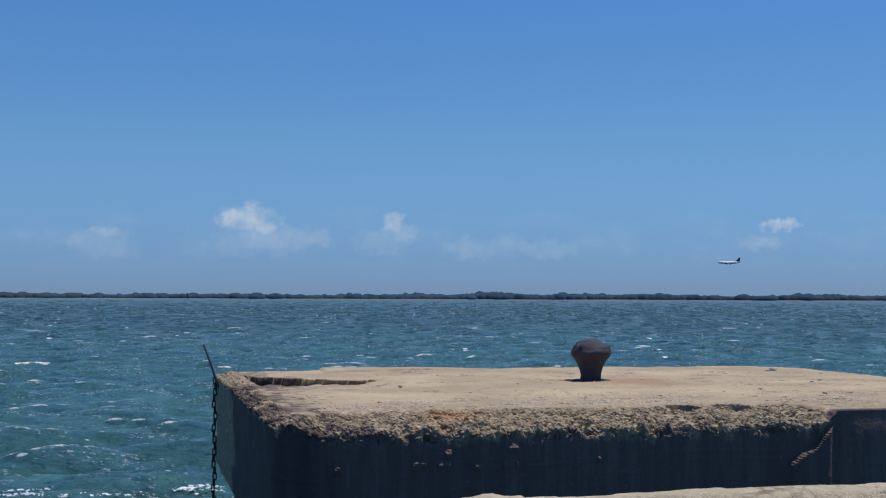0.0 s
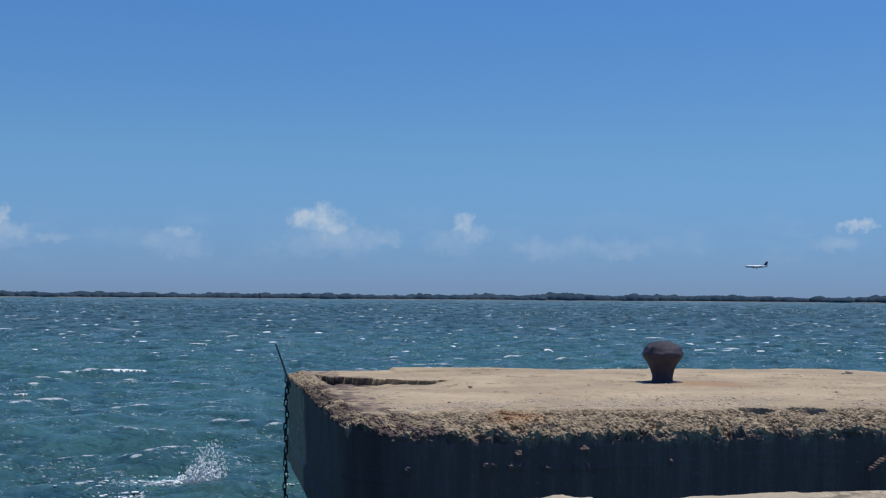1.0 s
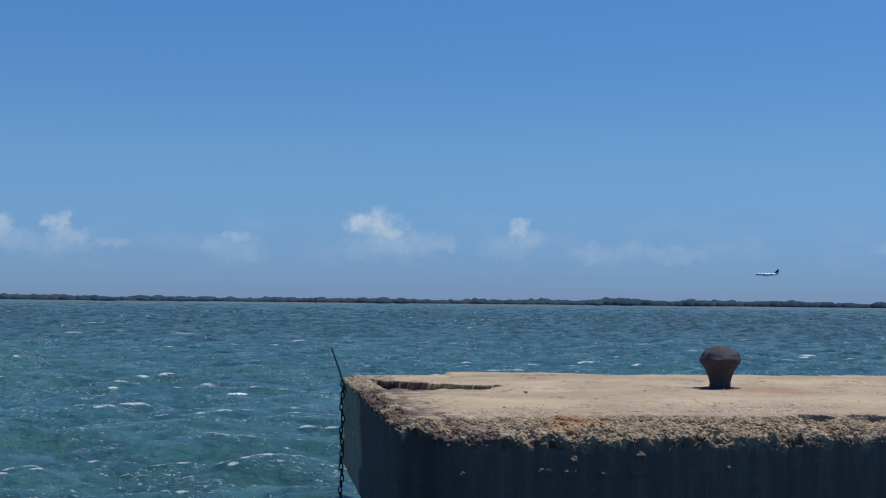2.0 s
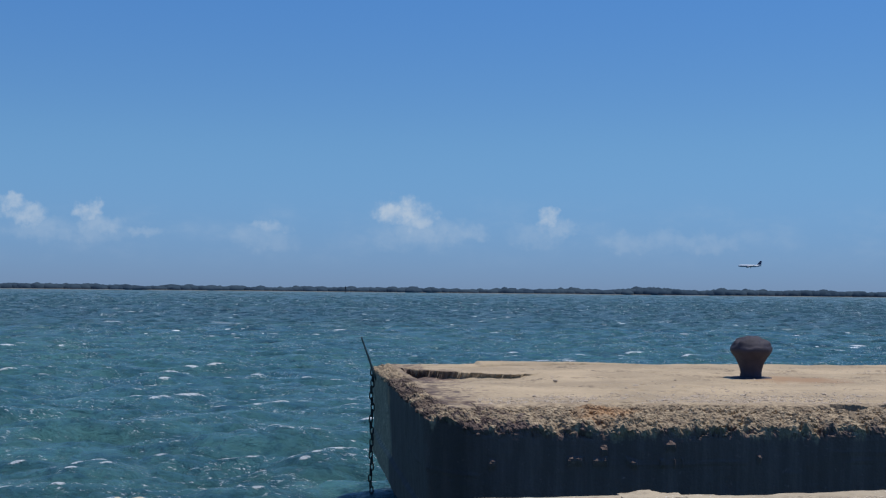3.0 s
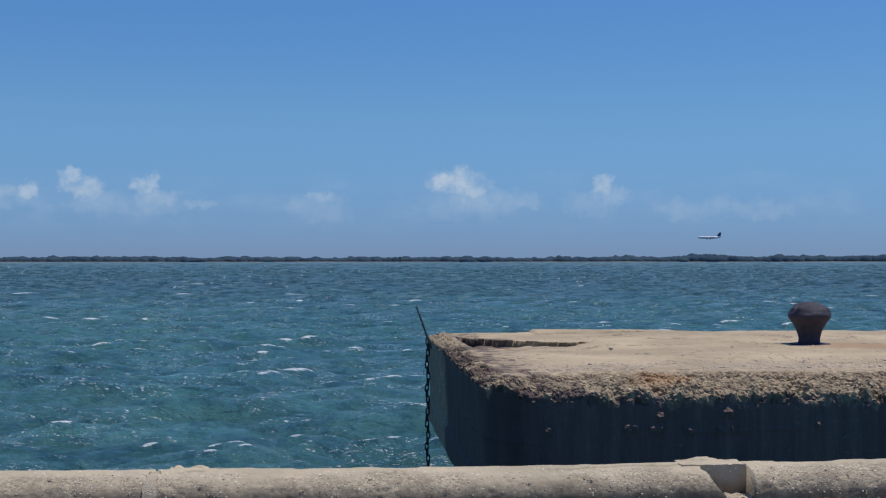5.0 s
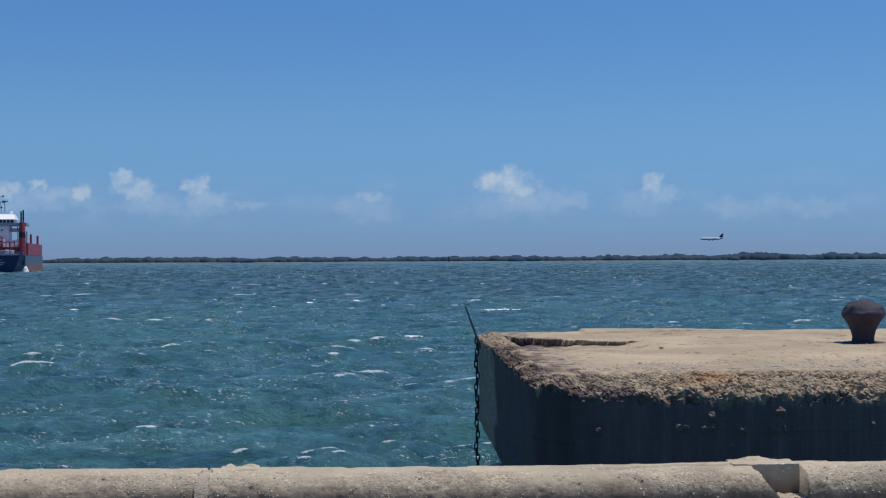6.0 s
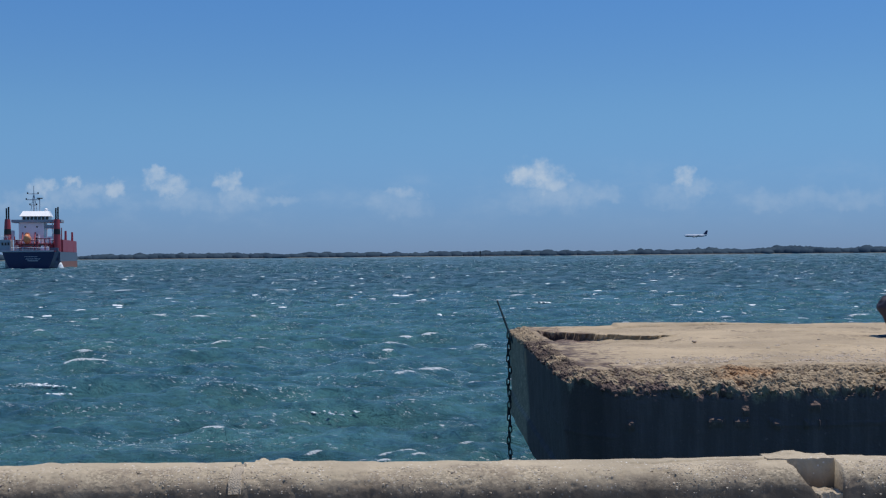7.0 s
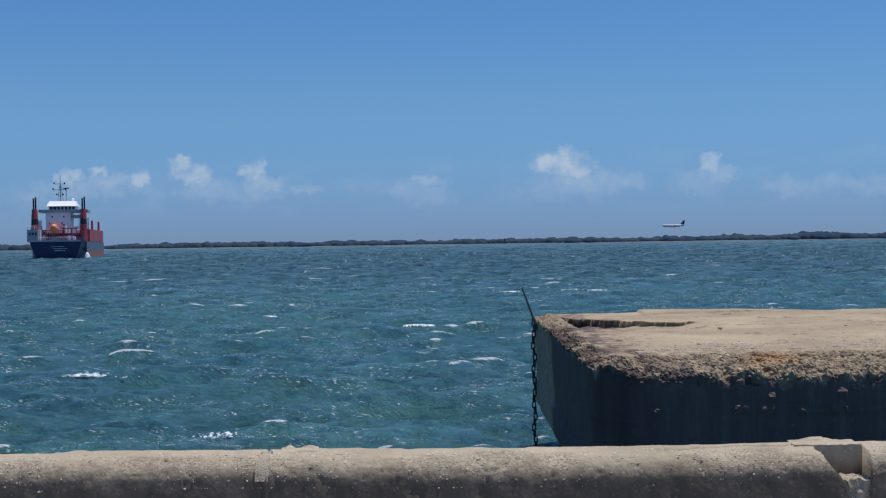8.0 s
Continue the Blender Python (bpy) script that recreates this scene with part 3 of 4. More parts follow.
def build_bollard():
    thing = new("mooring_bollard")
    thing.matrix_world = QUAY @ pose(6.12, 15.96, 1.985)
    prof = [(0.152, 0.0), (0.142, 0.03), (0.138, 0.08), (0.145, 0.13), (0.160, 0.18), (0.182, 0.23), (0.210, 0.28), (0.240, 0.32), (0.261, 0.35), (0.272, 0.375),
            (0.274, 0.40), (0.264, 0.425), (0.252, 0.437), (0.247, 0.455), (0.228, 0.482), (0.198, 0.508), (0.155, 0.534), (0.10, 0.552), (0.05, 0.559), (0.01, 0.56)]
    post = lathe(prof, 64, 0.05)
    for w in post.verts:
        rough = 0.35 + smooth(w.co.z, 0.40, 0.47)
        w.co += w.co.normalized() * 0.024 * rough * noise.fractal(w.co * 11, 0.8, 2.0, 4)
    part("post", post, IRON, thing, smooth=True)
    part("base_plate", lathe([(0.27, 0.0), (0.268, 0.018), (0.22, 0.024), (0.01, 0.025)], 40, 0.06), IRON, thing, "flaking rusty base plate", smooth=True)
    tagged(thing, "dark rusty cast iron mooring bollard on the pier", "bollard")


def build_chain():
    thing = new("hanging_chain")
    thing.matrix_world = QUAY @ pose(U0 - 0.045, 18.2, 0)
    bm = bmesh.new()
    ring = []
    for i in range(20):
        a = 2 * math.pi * i / 20
        c = Vector((0.024 * math.cos(a), 0, 0.028 * math.sin(a) + (0.026 if math.sin(a) > 0 else -0.026)))
        out = Vector((math.cos(a), 0, math.sin(a)))
        ring.append([bm.verts.new(c + 0.011 * (math.cos(b) * out + math.sin(b) * Vector((0, 1, 0)))) for b in (0, 1.047, 2.094, 3.1416, 4.189, 5.236)])
    for i in range(20):
        for j in range(6):
            bm.faces.new((ring[i][j], ring[(i + 1) % 20][j], ring[(i + 1) % 20][(j + 1) % 6], ring[i][(j + 1) % 6]))
    first = part("link", bm, CHAIN, thing, smooth=True)
    for i in range(28):
        ob = first if i == 0 else new("link", first.data)
        ob.parent = thing
        ob.matrix_basis = pose(0.012 * math.sin(i * 1.3), 0.01 * math.sin(i * 0.8), 1.92 - 0.086 * i, 4 * math.sin(i), 5 * math.cos(i * 1.7), 90 * (i % 2) + 20)
    tagged(thing, "dark rusty chain hanging down the pier's corner", "chain")


def build_rod():
    bm = bmesh.new()
    tube(bm, (0, 0, -0.12), (-0.125, 0.025, 0.22), 0.017, 0.016, 8)
    tube(bm, (-0.125, 0.025, 0.22), (-0.235, 0.05, 0.50), 0.016, 0.012, 8)
    ob = part("leaning_rod", bm, ROD, None)
    ob.matrix_world = QUAY @ pose(U0 + 0.0, 18.0, 1.93, 0, 0, -QUAY_TURN)
    tagged(ob, "thin bent green metal rod leaning from the pier corner", "rod")


def build_stones():
    rng = random.Random(5)
    spots = [(9.77, 17.6, 0.06), (9.62, 17.5, 0.03), (9.2, 15.3, 0.03), (9.4, 15.1, 0.03), (8.9, 15.0, 0.025), (4.1, 14.4, 0.03), (4.5, 14.2, 0.025), (3.9, 14.1, 0.02),
             (7.6, 14.0, 0.025), (6.9, 13.6, 0.02), (5.0, 13.2, 0.02), (2.6, 13.0, 0.025), (3.3, 15.2, 0.03), (4.9, 15.4, 0.02), (8.0, 13.2, 0.03), (6.2, 13.1, 0.025)]
    for u, v, r in spots:
        bm = bmesh.new()
        bmesh.ops.create_icosphere(bm, subdivisions=2, radius=r)
        for w in bm.verts:
            w.co *= 1 + 0.35 * noise.noise(w.co * 30 + Vector((u, v, 0)))
            w.co.z *= 0.65
        ob = part("loose_stone", bm, STONE)
        ob.matrix_world = QUAY @ pose(u, v, TOP + r * 0.2, 0, 0, rng.uniform(0, 360))
        tagged(ob, "small pale broken stone lying on the pier", "stone", "stones on the pier")


def build_gravel():
    rng = np.random.default_rng(12)
    shape, tris = rough_stone(3)
    count = 8000
    u = rng.uniform(1.9, 10.2, count)
    v = 12.1 + np.abs(rng.normal(0, 0.6, count)) + (rng.random(count) < 0.35) * rng.uniform(0, 5.5, count)
    keep = (v < 18.6) & (fbm(u * 1.2, v * 1.2, u * 0, 4, 77, 0.65) > np.where(v > 13.2, 0.15, -0.3))
    u, v = u[keep], v[keep]
    z = top_height(u, v)
    size = (0.005 + 0.015 * rng.random(len(u)) ** 2) * (1 + (rng.random(len(u)) < 0.06))
    spots = [((a, b, c - 0.05 * d), np.array((d * rng.uniform(0.8, 1.5), d, d * 0.6)), rng.uniform(0, 6.28)) for a, b, c, d in zip(u, v, z, size)]
    ob = scatter("gravel", STONE, spots, shape, tris, "loose grit and gravel strewn over the pier", "gravel")
    ob.matrix_world = QUAY


build_gravel()
build_bollard()
build_chain()
build_rod()
build_stones()

# ---- the quay with its low wall ----
WALL_V, WALL_TOP = 5.80, 2.155


pebble_spots = []


def coping(u0, u1, seed, ragged0=0.0, ragged1=0.0):
    """One length of the rounded wall; its ends can be broken."""
    us = np.linspace(u0, u1, max(12, int((u1 - u0) / 0.012)))
    prof = [(0.0, -3.0), (0.0, -0.10), (-0.006, -0.045), (-0.02, -0.012), (-0.045, 0.0)]
    prof += [(-0.05 - 0.13 * i / 16, 0.002 - 0.012 * (i / 16) ** 2) for i in range(1, 17)]
    prof += [(-0.18 - 0.12 * math.sin(t), -0.010 - 0.10 * (1 - math.cos(t))) for t in np.linspace(0.1, math.pi / 2, 18)]
    prof += [(-0.30 - 0.002 * i, -0.11 - 0.55 * i / 24) for i in range(1, 25)]
    pv = np.array([q[0] for q in prof])[None]
    pz = np.array([q[1] for q in prof])[None]
    u = us[:, None] + pv * 0
    soft = smooth(pz, -0.5, -0.05)
    n1 = fbm(u * 1.3, pv * 3, pz * 3, 3, seed)
    n2 = fbm(u * 16, pv * 16, pz * 16, 4, seed + 3)
    v = WALL_V + pv + 0.006 * n1 - 0.003 * n2 * (pv < -0.1)
    z = WALL_TOP + pz + soft * (0.010 * fbm(u * 0.9, pv * 0, pz * 0, 3, 11) + 0.0018 * n2)
    # a long crack beside the broken joint, and shell pits along the shoulder
    rift = smooth(np.abs(pv + 0.115 + 0.03 * fbm(u * 3, u * 0, u * 0, 3, 19)), 0.014, 0.004) * smooth(u, 0.85, 1.0) * smooth(u, 1.66, 1.6)
    z = z - 0.022 * rift
    pits = smooth(fbm(u * 38, pv * 38, pz * 38, 2, 23), 0.55, 0.85) * smooth(pv, -0.10, -0.18)
    v = v + 0.006 * pits
    z = z - 0.004 * pits * soft
    # chipped far edge
    chip = smooth(fbm(u * 2.3, pv * 0, pz * 0, 4, seed + 9), 0.15, 0.5)
    z = z - chip * 0.012 * smooth(pv, -0.10, -0.02) * soft
    for end, rag in ((u0, ragged0), (u1, ragged1)):
        if rag:
            sign = 1 if end == u0 else -1
            near = smooth(np.abs(u - end), rag * 3, 0.0)
            bite = rag * (smooth(pz, -0.17, 0.01) + 0.16 * fbm(pv * 14 + end, pz * 14, u * 0, 4, seed + 5, 0.6))
            u = u + sign * bite * near
    # places for the pebbles that show along the shoulder
    rng = np.random.default_rng(seed)
    shoulder = np.argwhere((pv[0] < -0.16) & (pz[0] > -0.15))[:, 0]
    for i in rng.integers(1, len(us) - 1, int((u1 - u0) * 1900)):
        j = shoulder[int(len(shoulder) * min(0.99, abs(rng.normal(0.35, 0.28))))]
        if abs(us[i]) < 3.4 and rng.random() < 0.5 + 0.6 * float(fbm(us[i] * 3, us[i] * 0, us[i] * 0, 3, 66)):
            pebble_spots.append((u[i, j] + rng.normal(0, 0.004), v[i, j], z[i, j]))
    cols = len(prof)
    verts = np.stack([u, v, z], -1).reshape(-1, 3)
    faces = grid_faces(len(us), cols)[:, ::-1].tolist()
    faces.append(list(range(cols)))
    faces.append([(len(us) - 1) * cols + i for i in range(cols)][::-1])
    return mesh_object("wall_length", verts, faces, COPING)


def build_quay():
    wall = new("quay_wall")
    wall.matrix_world = QUAY
    for args in ((-14.0, -0.846, 1, 0, 0.006), (-0.838, 1.745, 4, 0.006, 0.10), (1.85, 16.0, 7, 0.014, 0)):
        coping(*args).parent = wall
    # what fills the broken joints
    for name, u0, u1, v0, v1, z0, z1, mat, label in (
            ("rubble", -0.866, -0.820, -0.310, -0.150, -0.080, -0.004, RUBBLE, "pale rubble packed into a joint"),
            ("joint_filling", -0.868, -0.818, -0.297, -0.150, -0.700, -0.075, COPING, "grey mortar between two cracks"),
            ("broken_block", 1.56, 1.862, -0.150, -0.010, -0.700, -0.002, COPING, "smooth grey block behind a broken edge"),
            ("flake", -0.79, -0.73, -0.070, -0.004, -0.030, 0.005, COPING, "loose flake"),
            ("flake", -0.72, -0.62, -0.080, -0.006, -0.030, 0.004, COPING, "loose flake"),
            ("flake", 1.56, 1.79, -0.120, -0.004, -0.050, 0.010, COPING, "raised loose flake"),
            ("rubble", 1.72, 1.87, -0.290, -0.140, -0.600, -0.135, RUBBLE, "pale broken stone in a gap")):
        bm = bmesh.new()
        bmesh.ops.create_cube(bm, size=1)
        bmesh.ops.subdivide_edges(bm, edges=list(bm.edges), cuts=15, use_grid_fill=True)
        for p in bm.verts:
            f = p.co + Vector((0.5, 0.5, 0.5))
            high = z1
            if name == "flake":  # rises to the back and thins out towards its ends
                high = z0 + (z1 - z0) * (1 - 0.35 * smooth(abs(f.x - 0.6), 0.05, 0.55)) * (0.70 + 0.30 * f.y)
            q = Vector((u0 + (u1 - u0) * f.x, v0 + (v1 - v0) * f.y, z0 + (high - z0) * f.z))
            grit = 0.5 * noise.noise_vector(q * 22) + 0.5 * noise.noise_vector(q * 60)
            q += grit * {"rubble": 0.022, "flake": 0.007}.get(name, 0.006)
            if q.y < -0.18 and u1 < 0:  # follows the rounded shoulder
                q.z = min(q.z, -0.006 - 0.10 * (1 - math.sqrt(max(0.0, 1 - min(1.0, (-0.18 - q.y) / 0.125) ** 2))))
            elif u1 < 0:
                q.z = min(q.z, 0.014)
            p.co = q + Vector((0, WALL_V, WALL_TOP))
        part(name, bm, mat, wall, label)
    rng = np.random.default_rng(61)
    spots = []
    for a, c, e in pebble_spots:
        d = 0.0020 + 0.0050 * rng.random() ** 3
        spots.append(((a, c + 0.35 * d, e - 0.35 * d), np.array((d * rng.uniform(0.9, 1.7), d, d)), rng.uniform(0, 6.28)))
    pebbles = scatter("pebbles", PEBBLE, spots, *rough_stone(9), "pale pebbles showing in the worn concrete", "")
    pebbles.parent = wall
    tagged(wall, "low rounded weathered concrete quay wall with broken joints", "quay wall", kind="structure")
    ground = part("pavement", boxed(-60, 60, -40, WALL_V - 0.20, 1.1, 1.50), PAVING)
    ground.matrix_world = QUAY
    tagged(ground, "grey concrete pavement behind the quay wall", "pavement", kind="structure")


build_quay()


# ---- the airliner ----
def build_plane():
    """Nose along -x, length 39.5 m."""
    thing = new("airliner")
    prof = [(0.05, 0), (0.55, 0.35), (1.1, 1.2), (1.6, 2.6), (1.85, 4.2), (1.92, 6), (1.92, 26), (1.8, 29), (1.35, 33), (0.75, 36.5), (0.25, 38.2), (0.05, 38.4)]
    bm = lathe(prof, 20)
    bmesh.ops.transform(bm, matrix=Matrix.Translation((-19.2, 0, 0)) @ pose(0, 0, 0, 0, 90, 0), verts=bm.verts)
    for v in bm.verts:
        if v.co.x > 9:
            v.co.z += (v.co.x - 9) * 0.055
    part("fuselage", bm, SILVER, thing, "white upper fuselage", smooth=True)
    belly = lathe([(r * 0.97 + 0.02, z) for r, z in prof], 20)
    bmesh.ops.transform(belly, matrix=Matrix.Translation((-19.2, 0, -0.12)) @ pose(0, 0, 0, 0, 90, 0), verts=belly.verts)
    for v in belly.verts:
        v.co.z = min(v.co.z, -0.55) + (max(0, v.co.x - 9)) * 0.055
    part("belly", belly, GREYBLUE, thing, "grey-blue belly", smooth=True)

    def wing(name, root, tip, chord0, chord1, thick, mat):
        bm = bmesh.new()
        rows = []
        for p, c in ((root, chord0), (tip, chord1)):
            rows.append([bm.verts.new((p[0] + dx * c, p[1], p[2] + dz * thick * c)) for dx, dz in ((0, 0), (0.2, 0.6), (0.6, 0.5), (1, 0), (0.6, -0.3), (0.2, -0.4))])
        for i in range(6):
            bm.faces.new((rows[0][i], rows[0][(i + 1) % 6], rows[1][(i + 1) % 6], rows[1][i]))
        bm.faces.new(rows[1])
        bm.faces.new(rows[0][::-1])
        bmesh.ops.recalc_face_normals(bm, faces=bm.faces)
        return part(name, bm, mat, thing)

    for side in (-1, 1):
        wing("wing", (-4, side * 1.5, -1.0), (5.5, side * 17, 0.9), 7.2, 1.6, 0.12, GREY)
        wing("tailplane", (14, side * 0.6, 1.2), (17.8, side * 7, 1.8), 3.8, 1.3, 0.1, GREY)
        bm = lathe([(0.75, 0), (1.0, 0.3), (1.05, 1.6), (0.85, 3.2), (0.55, 3.9)], 16)
        bmesh.ops.transform(bm, matrix=Matrix.Translation((-5.2, side * 4.9, -2.0)) @ pose(0, 0, 0, 0, 90, 0), verts=bm.verts)
        part("engine", bm, GREYBLUE, thing, smooth=True)
        bm = tube(bmesh.new(), (1.5, side * 2.8, -1.2), (1.5, side * 2.8, -3.2), 0.18)
        tube(bm, (1.5, side * 2.5, -3.2), (1.5, side * 3.1, -3.2), 0.55, None, 14)
        part("landing_gear", bm, BLACK, thing)
    bm = bmesh.new()
    rows = [[bm.verts.new((x, y, z)) for x, y, z in q] for q in (((11.5, -0.25, 2.2), (18.4, -0.15, 2.2), (19.6, -0.06, 8.6), (16.8, -0.06, 8.6)), ((11.5, 0.25, 2.2), (18.4, 0.15, 2.2), (19.6, 0.06, 8.6), (16.8, 0.06, 8.6)))]
    bm.faces.new(rows[0])
    bm.faces.new(rows[1][::-1])
    for i in range(4):
        bm.faces.new((rows[0][i], rows[1][i], rows[1][(i + 1) % 4], rows[0][(i + 1) % 4]))
    bmesh.ops.recalc_face_normals(bm, faces=bm.faces)
    part("tail_fin", bm, NAVY, thing, "dark blue tail fin")
    tagged(thing, "white airliner with a dark blue tail descending over the bay", "airliner")
    return thing


plane = build_plane()


# ---- the cargo ship ----
def build_ship():
    """Stern at the origin, bow along +y, water at z 0."""
    thing = new("cargo_ship")
    L, B = 92.0, 8.7

    def hull(name, z_low, z_high, mat, label, grow):
        bm = bmesh.new()
        stations = [(0, 0.92), (2, 0.97), (8, 1), (60, 1), (74, 0.86), (84, 0.5), (90, 0.14), (L, 0.02)]
        rings = []
        for y, w in stations:
            ring = []
            for z in (z_low, (z_low + z_high) / 2, z_high):
                rise = (z + 1) / 7.0
                narrow = 1 - (0.34 * (1 - rise) ** 1.4 if y < 4 else 0.05 * (1 - rise))
                rake = -1.6 * rise if y == 0 else (2.5 * rise if y > 80 else 0)
                ring.append((B * w * narrow + grow, y + rake, z + (1.8 * max(0, y - 78) / 14 if z > 4 else 0)))
            rings.append([[bm.verts.new((sgn * q[0], q[1], q[2])) for q in ring] for sgn in (-1, 1)])
        for a, b in zip(rings, rings[1:]):
            for sgn in (0, 1):
                for i in (0, 1):
                    bm.faces.new((a[sgn][i], b[sgn][i], b[sgn][i + 1], a[sgn][i + 1]))
            bm.faces.new((a[0][2], b[0][2], b[1][2], a[1][2]))
        for e in (rings[0], rings[-1]):
            for i in (0, 1):
                bm.faces.new((e[0][i], e[1][i], e[1][i + 1], e[0][i + 1]))
        bmesh.ops.recalc_face_normals(bm, faces=bm.faces)
        return part(name, bm, mat, thing, label)

    hull("lower_hull", -1.0, 1.9, NAVY, "dark navy hull at the stern", 0.0)
    hull("upper_hull", 1.9, 5.3, NAVY, "dark navy upper hull", 0.0)
    part("boot_topping", boxed(8.2, 8.78, 9, 62, -0.8, 2.2), ANTIFOUL, thing, "red-brown antifouling paint on the side")
    part("side_plating", boxed(8.2, 8.76, 6, 62, 2.2, 5.2), GREYBLUE, thing, "faded grey-blue side plating")
    # poop bulwarks and decks
    part("bulwark", boxed(-8.9, -5.6, 0.2, 5.5, 5.3, 9.2, bevel=0.15), GREY, thing, "pale grey bulwark house")
    part("bulwark", boxed(6.2, 8.6, 1.2, 6.5, 5.3, 6.6, bevel=0.1), GREYBLUE, thing)
    part("poop_deck", boxed(-8.0, 8.0, 0.0, 16, 5.3, 5.6), RED, thing, "red deck")
    part("boat_deck", boxed(-4.4, 7.2, 1.5, 15, 7.7, 7.95), RED, thing, "red boat deck")
    house = part("deckhouse", boxed(-3.9, 3.9, 6, 15, 5.6, 15.4, bevel=0.1), WHITE, thing, "white accommodation block")
    for x in (-1.9, 1.7):
        for z in (13.3, 10.7):
            bm = tube(bmesh.new(), (x, 5.96, z), (x, 6.02, z), 0.28)
            part("porthole", bm, GLASS, house)
    part("deck_door", boxed(1.2, 2.0, 5.95, 6.0, 8.0, 9.9), GLASS, house)
    part("wing_deck", boxed(-6.0, 9.2, 5.0, 14, 14.7, 15.6, bevel=0.08), GREY, thing, "grey bridge wing deck")
    part("lower_wing", boxed(4.2, 7.0, 5.5, 13, 12.9, 13.9), GREY, thing)
    wheel = part("wheelhouse", boxed(-3.0, 5.4, 6.6, 13, 15.6, 16.7), GLASS, thing, "dark band of wheelhouse windows")
    for i in range(8):
        part("mullion", boxed(-3.0 + i * 1.16, -2.72 + i * 1.16, 6.54, 6.62, 15.6, 16.8), WHITE, wheel)
    roof = boxed(-3.6, 5.9, 5.2, 14.0, 16.7, 18.4)
    for v in roof.verts:
        if v.co.z > 18:  # the sides lean inward
            v.co.x, v.co.y = v.co.x * 0.84 + 0.2, 9.6 + (v.co.y - 9.6) * 0.45
    part("wheelhouse_roof", roof, WHITE, thing, "white sloping wheelhouse roof")
    for x0, x1 in ((-8.0, -6.0), (7.0, 9.0)):
        bm = bmesh.new()
        tube(bm, ((x0 + x1) / 2, 4, 5.6), ((x0 + x1) / 2, 4, 10.8), 1.25, 1.1, 14)
        stack = part("exhaust_casing", bm, RED, thing, "red funnel casing")
        part("casing_band", tube(bmesh.new(), ((x0 + x1) / 2, 4, 10.8), ((x0 + x1) / 2, 4, 12.6), 1.1, 1.03, 14), BLACK, stack, "black band")
        part("casing_top", tube(bmesh.new(), ((x0 + x1) / 2, 4, 12.6), ((x0 + x1) / 2, 4, 15.7), 1.03, 0.85, 14), RED, stack)
        for dx in (-0.3, 0.35):
            part("exhaust_pipe", tube(bmesh.new(), ((x0 + x1) / 2 + dx, 4, 15.7), ((x0 + x1) / 2 + dx, 4, 19.4 + dx * 0.6), 0.26), BLACK, stack)
    # lifeboat in its launching frame
    boat = bmesh.new()
    bmesh.ops.create_uvsphere(boat, u_segments=16, v_segments=10, radius=1, matrix=pose(-0.7, 1.6, 9.3, -24, 0, 0) @ Matrix.Diagonal((1.2, 2.6, 1.4, 1)))
    boat = part("lifeboat", boat, ORANGE, thing, "orange enclosed lifeboat", smooth=True)
    part("lifeboat_cabin", boxed(-1.35, -0.05, 0.6, 2.4, 10.4, 11.4, bevel=0.25), ORANGE, boat)
    for x in (-2.6, 1.2):
        bm = tube(bmesh.new(), (x, 1.8, 5.6), (x, 5.5, 11.5), 0.22)
        tube(bm, (x, 1.8, 5.6), (x, 1.8, 8.6), 0.2)
        part("davit", bm, RED, thing, "orange-red davit")
    # main mast
    mast = part("mast", tube(bmesh.new(), (0.4, 9, 17.9), (0.4, 9, 26.6), 0.22, 0.08), GREY, thing, "grey lattice radar mast")
    for z, w in ((22.1, 2.3), (24.0, 1.9), (20.4, 1.2)):
        part("yard", tube(bmesh.new(), (0.4 - w, 9, z), (0.4 + w * 0.8, 9, z), 0.11), GREY, mast)
        for dx in (-w, w * 0.7):
            part("lamp_box", boxed(0.2 + dx, 0.6 + dx, 8.8, 9.2, z, z + 0.5), BLACK, mast)
    for dx in (-1.0, 1.0):
        part("stay", tube(bmesh.new(), (0.4 + dx, 9, 18.0), (0.4 + dx * 0.15, 9, 23.5), 0.09), GREY, mast)
    part("radar_post", tube(bmesh.new(), (2.2, 9, 17.9), (2.2, 9, 22.8), 0.13), GREY, mast)
    part("radar_scanner", boxed(1.3, 3.1, 8.9, 9.1, 22.4, 22.75), BLACK, mast)
    dome = bmesh.new()
    bmesh.ops.create_uvsphere(dome, u_segments=10, v_segments=8, radius=0.6, matrix=Matrix.Translation((4.2, 9, 18.8)))
    part("radome", dome, WHITE, mast, smooth=True)
    # rails along the poop
    for z0, x0, x1, y in ((7.95, -4.4, 7.2, 1.6), (5.6, -5.4, 6.0, 0.2), (9.2, -8.8, -5.7, 0.4)):
        bm = bmesh.new()
        for i in range(int((x1 - x0) / 1.1) + 1):
            tube(bm, (x0 + i * 1.1, y, z0), (x0 + i * 1.1, y, z0 + 1.1), 0.06, None, 5)
        for dz in (0.55, 1.1):
            tube(bm, (x0, y, z0 + dz), (x1, y, z0 + dz), 0.06, None, 5)
        part("railing", bm, WHITE, thing)
    for x, z0, z1, w in ((2.6, 7.9, 10.5, 0.45), (3.6, 7.9, 9.6, 0.5), (5.0, 7.9, 9.8, 0.3), (-3.0, 7.9, 9.4, 0.35)):
        part("ventilator", tube(bmesh.new(), (x, 3.0, z0), (x, 3.0, z1), w * 0.7, w * 0.8), WHITE, thing)
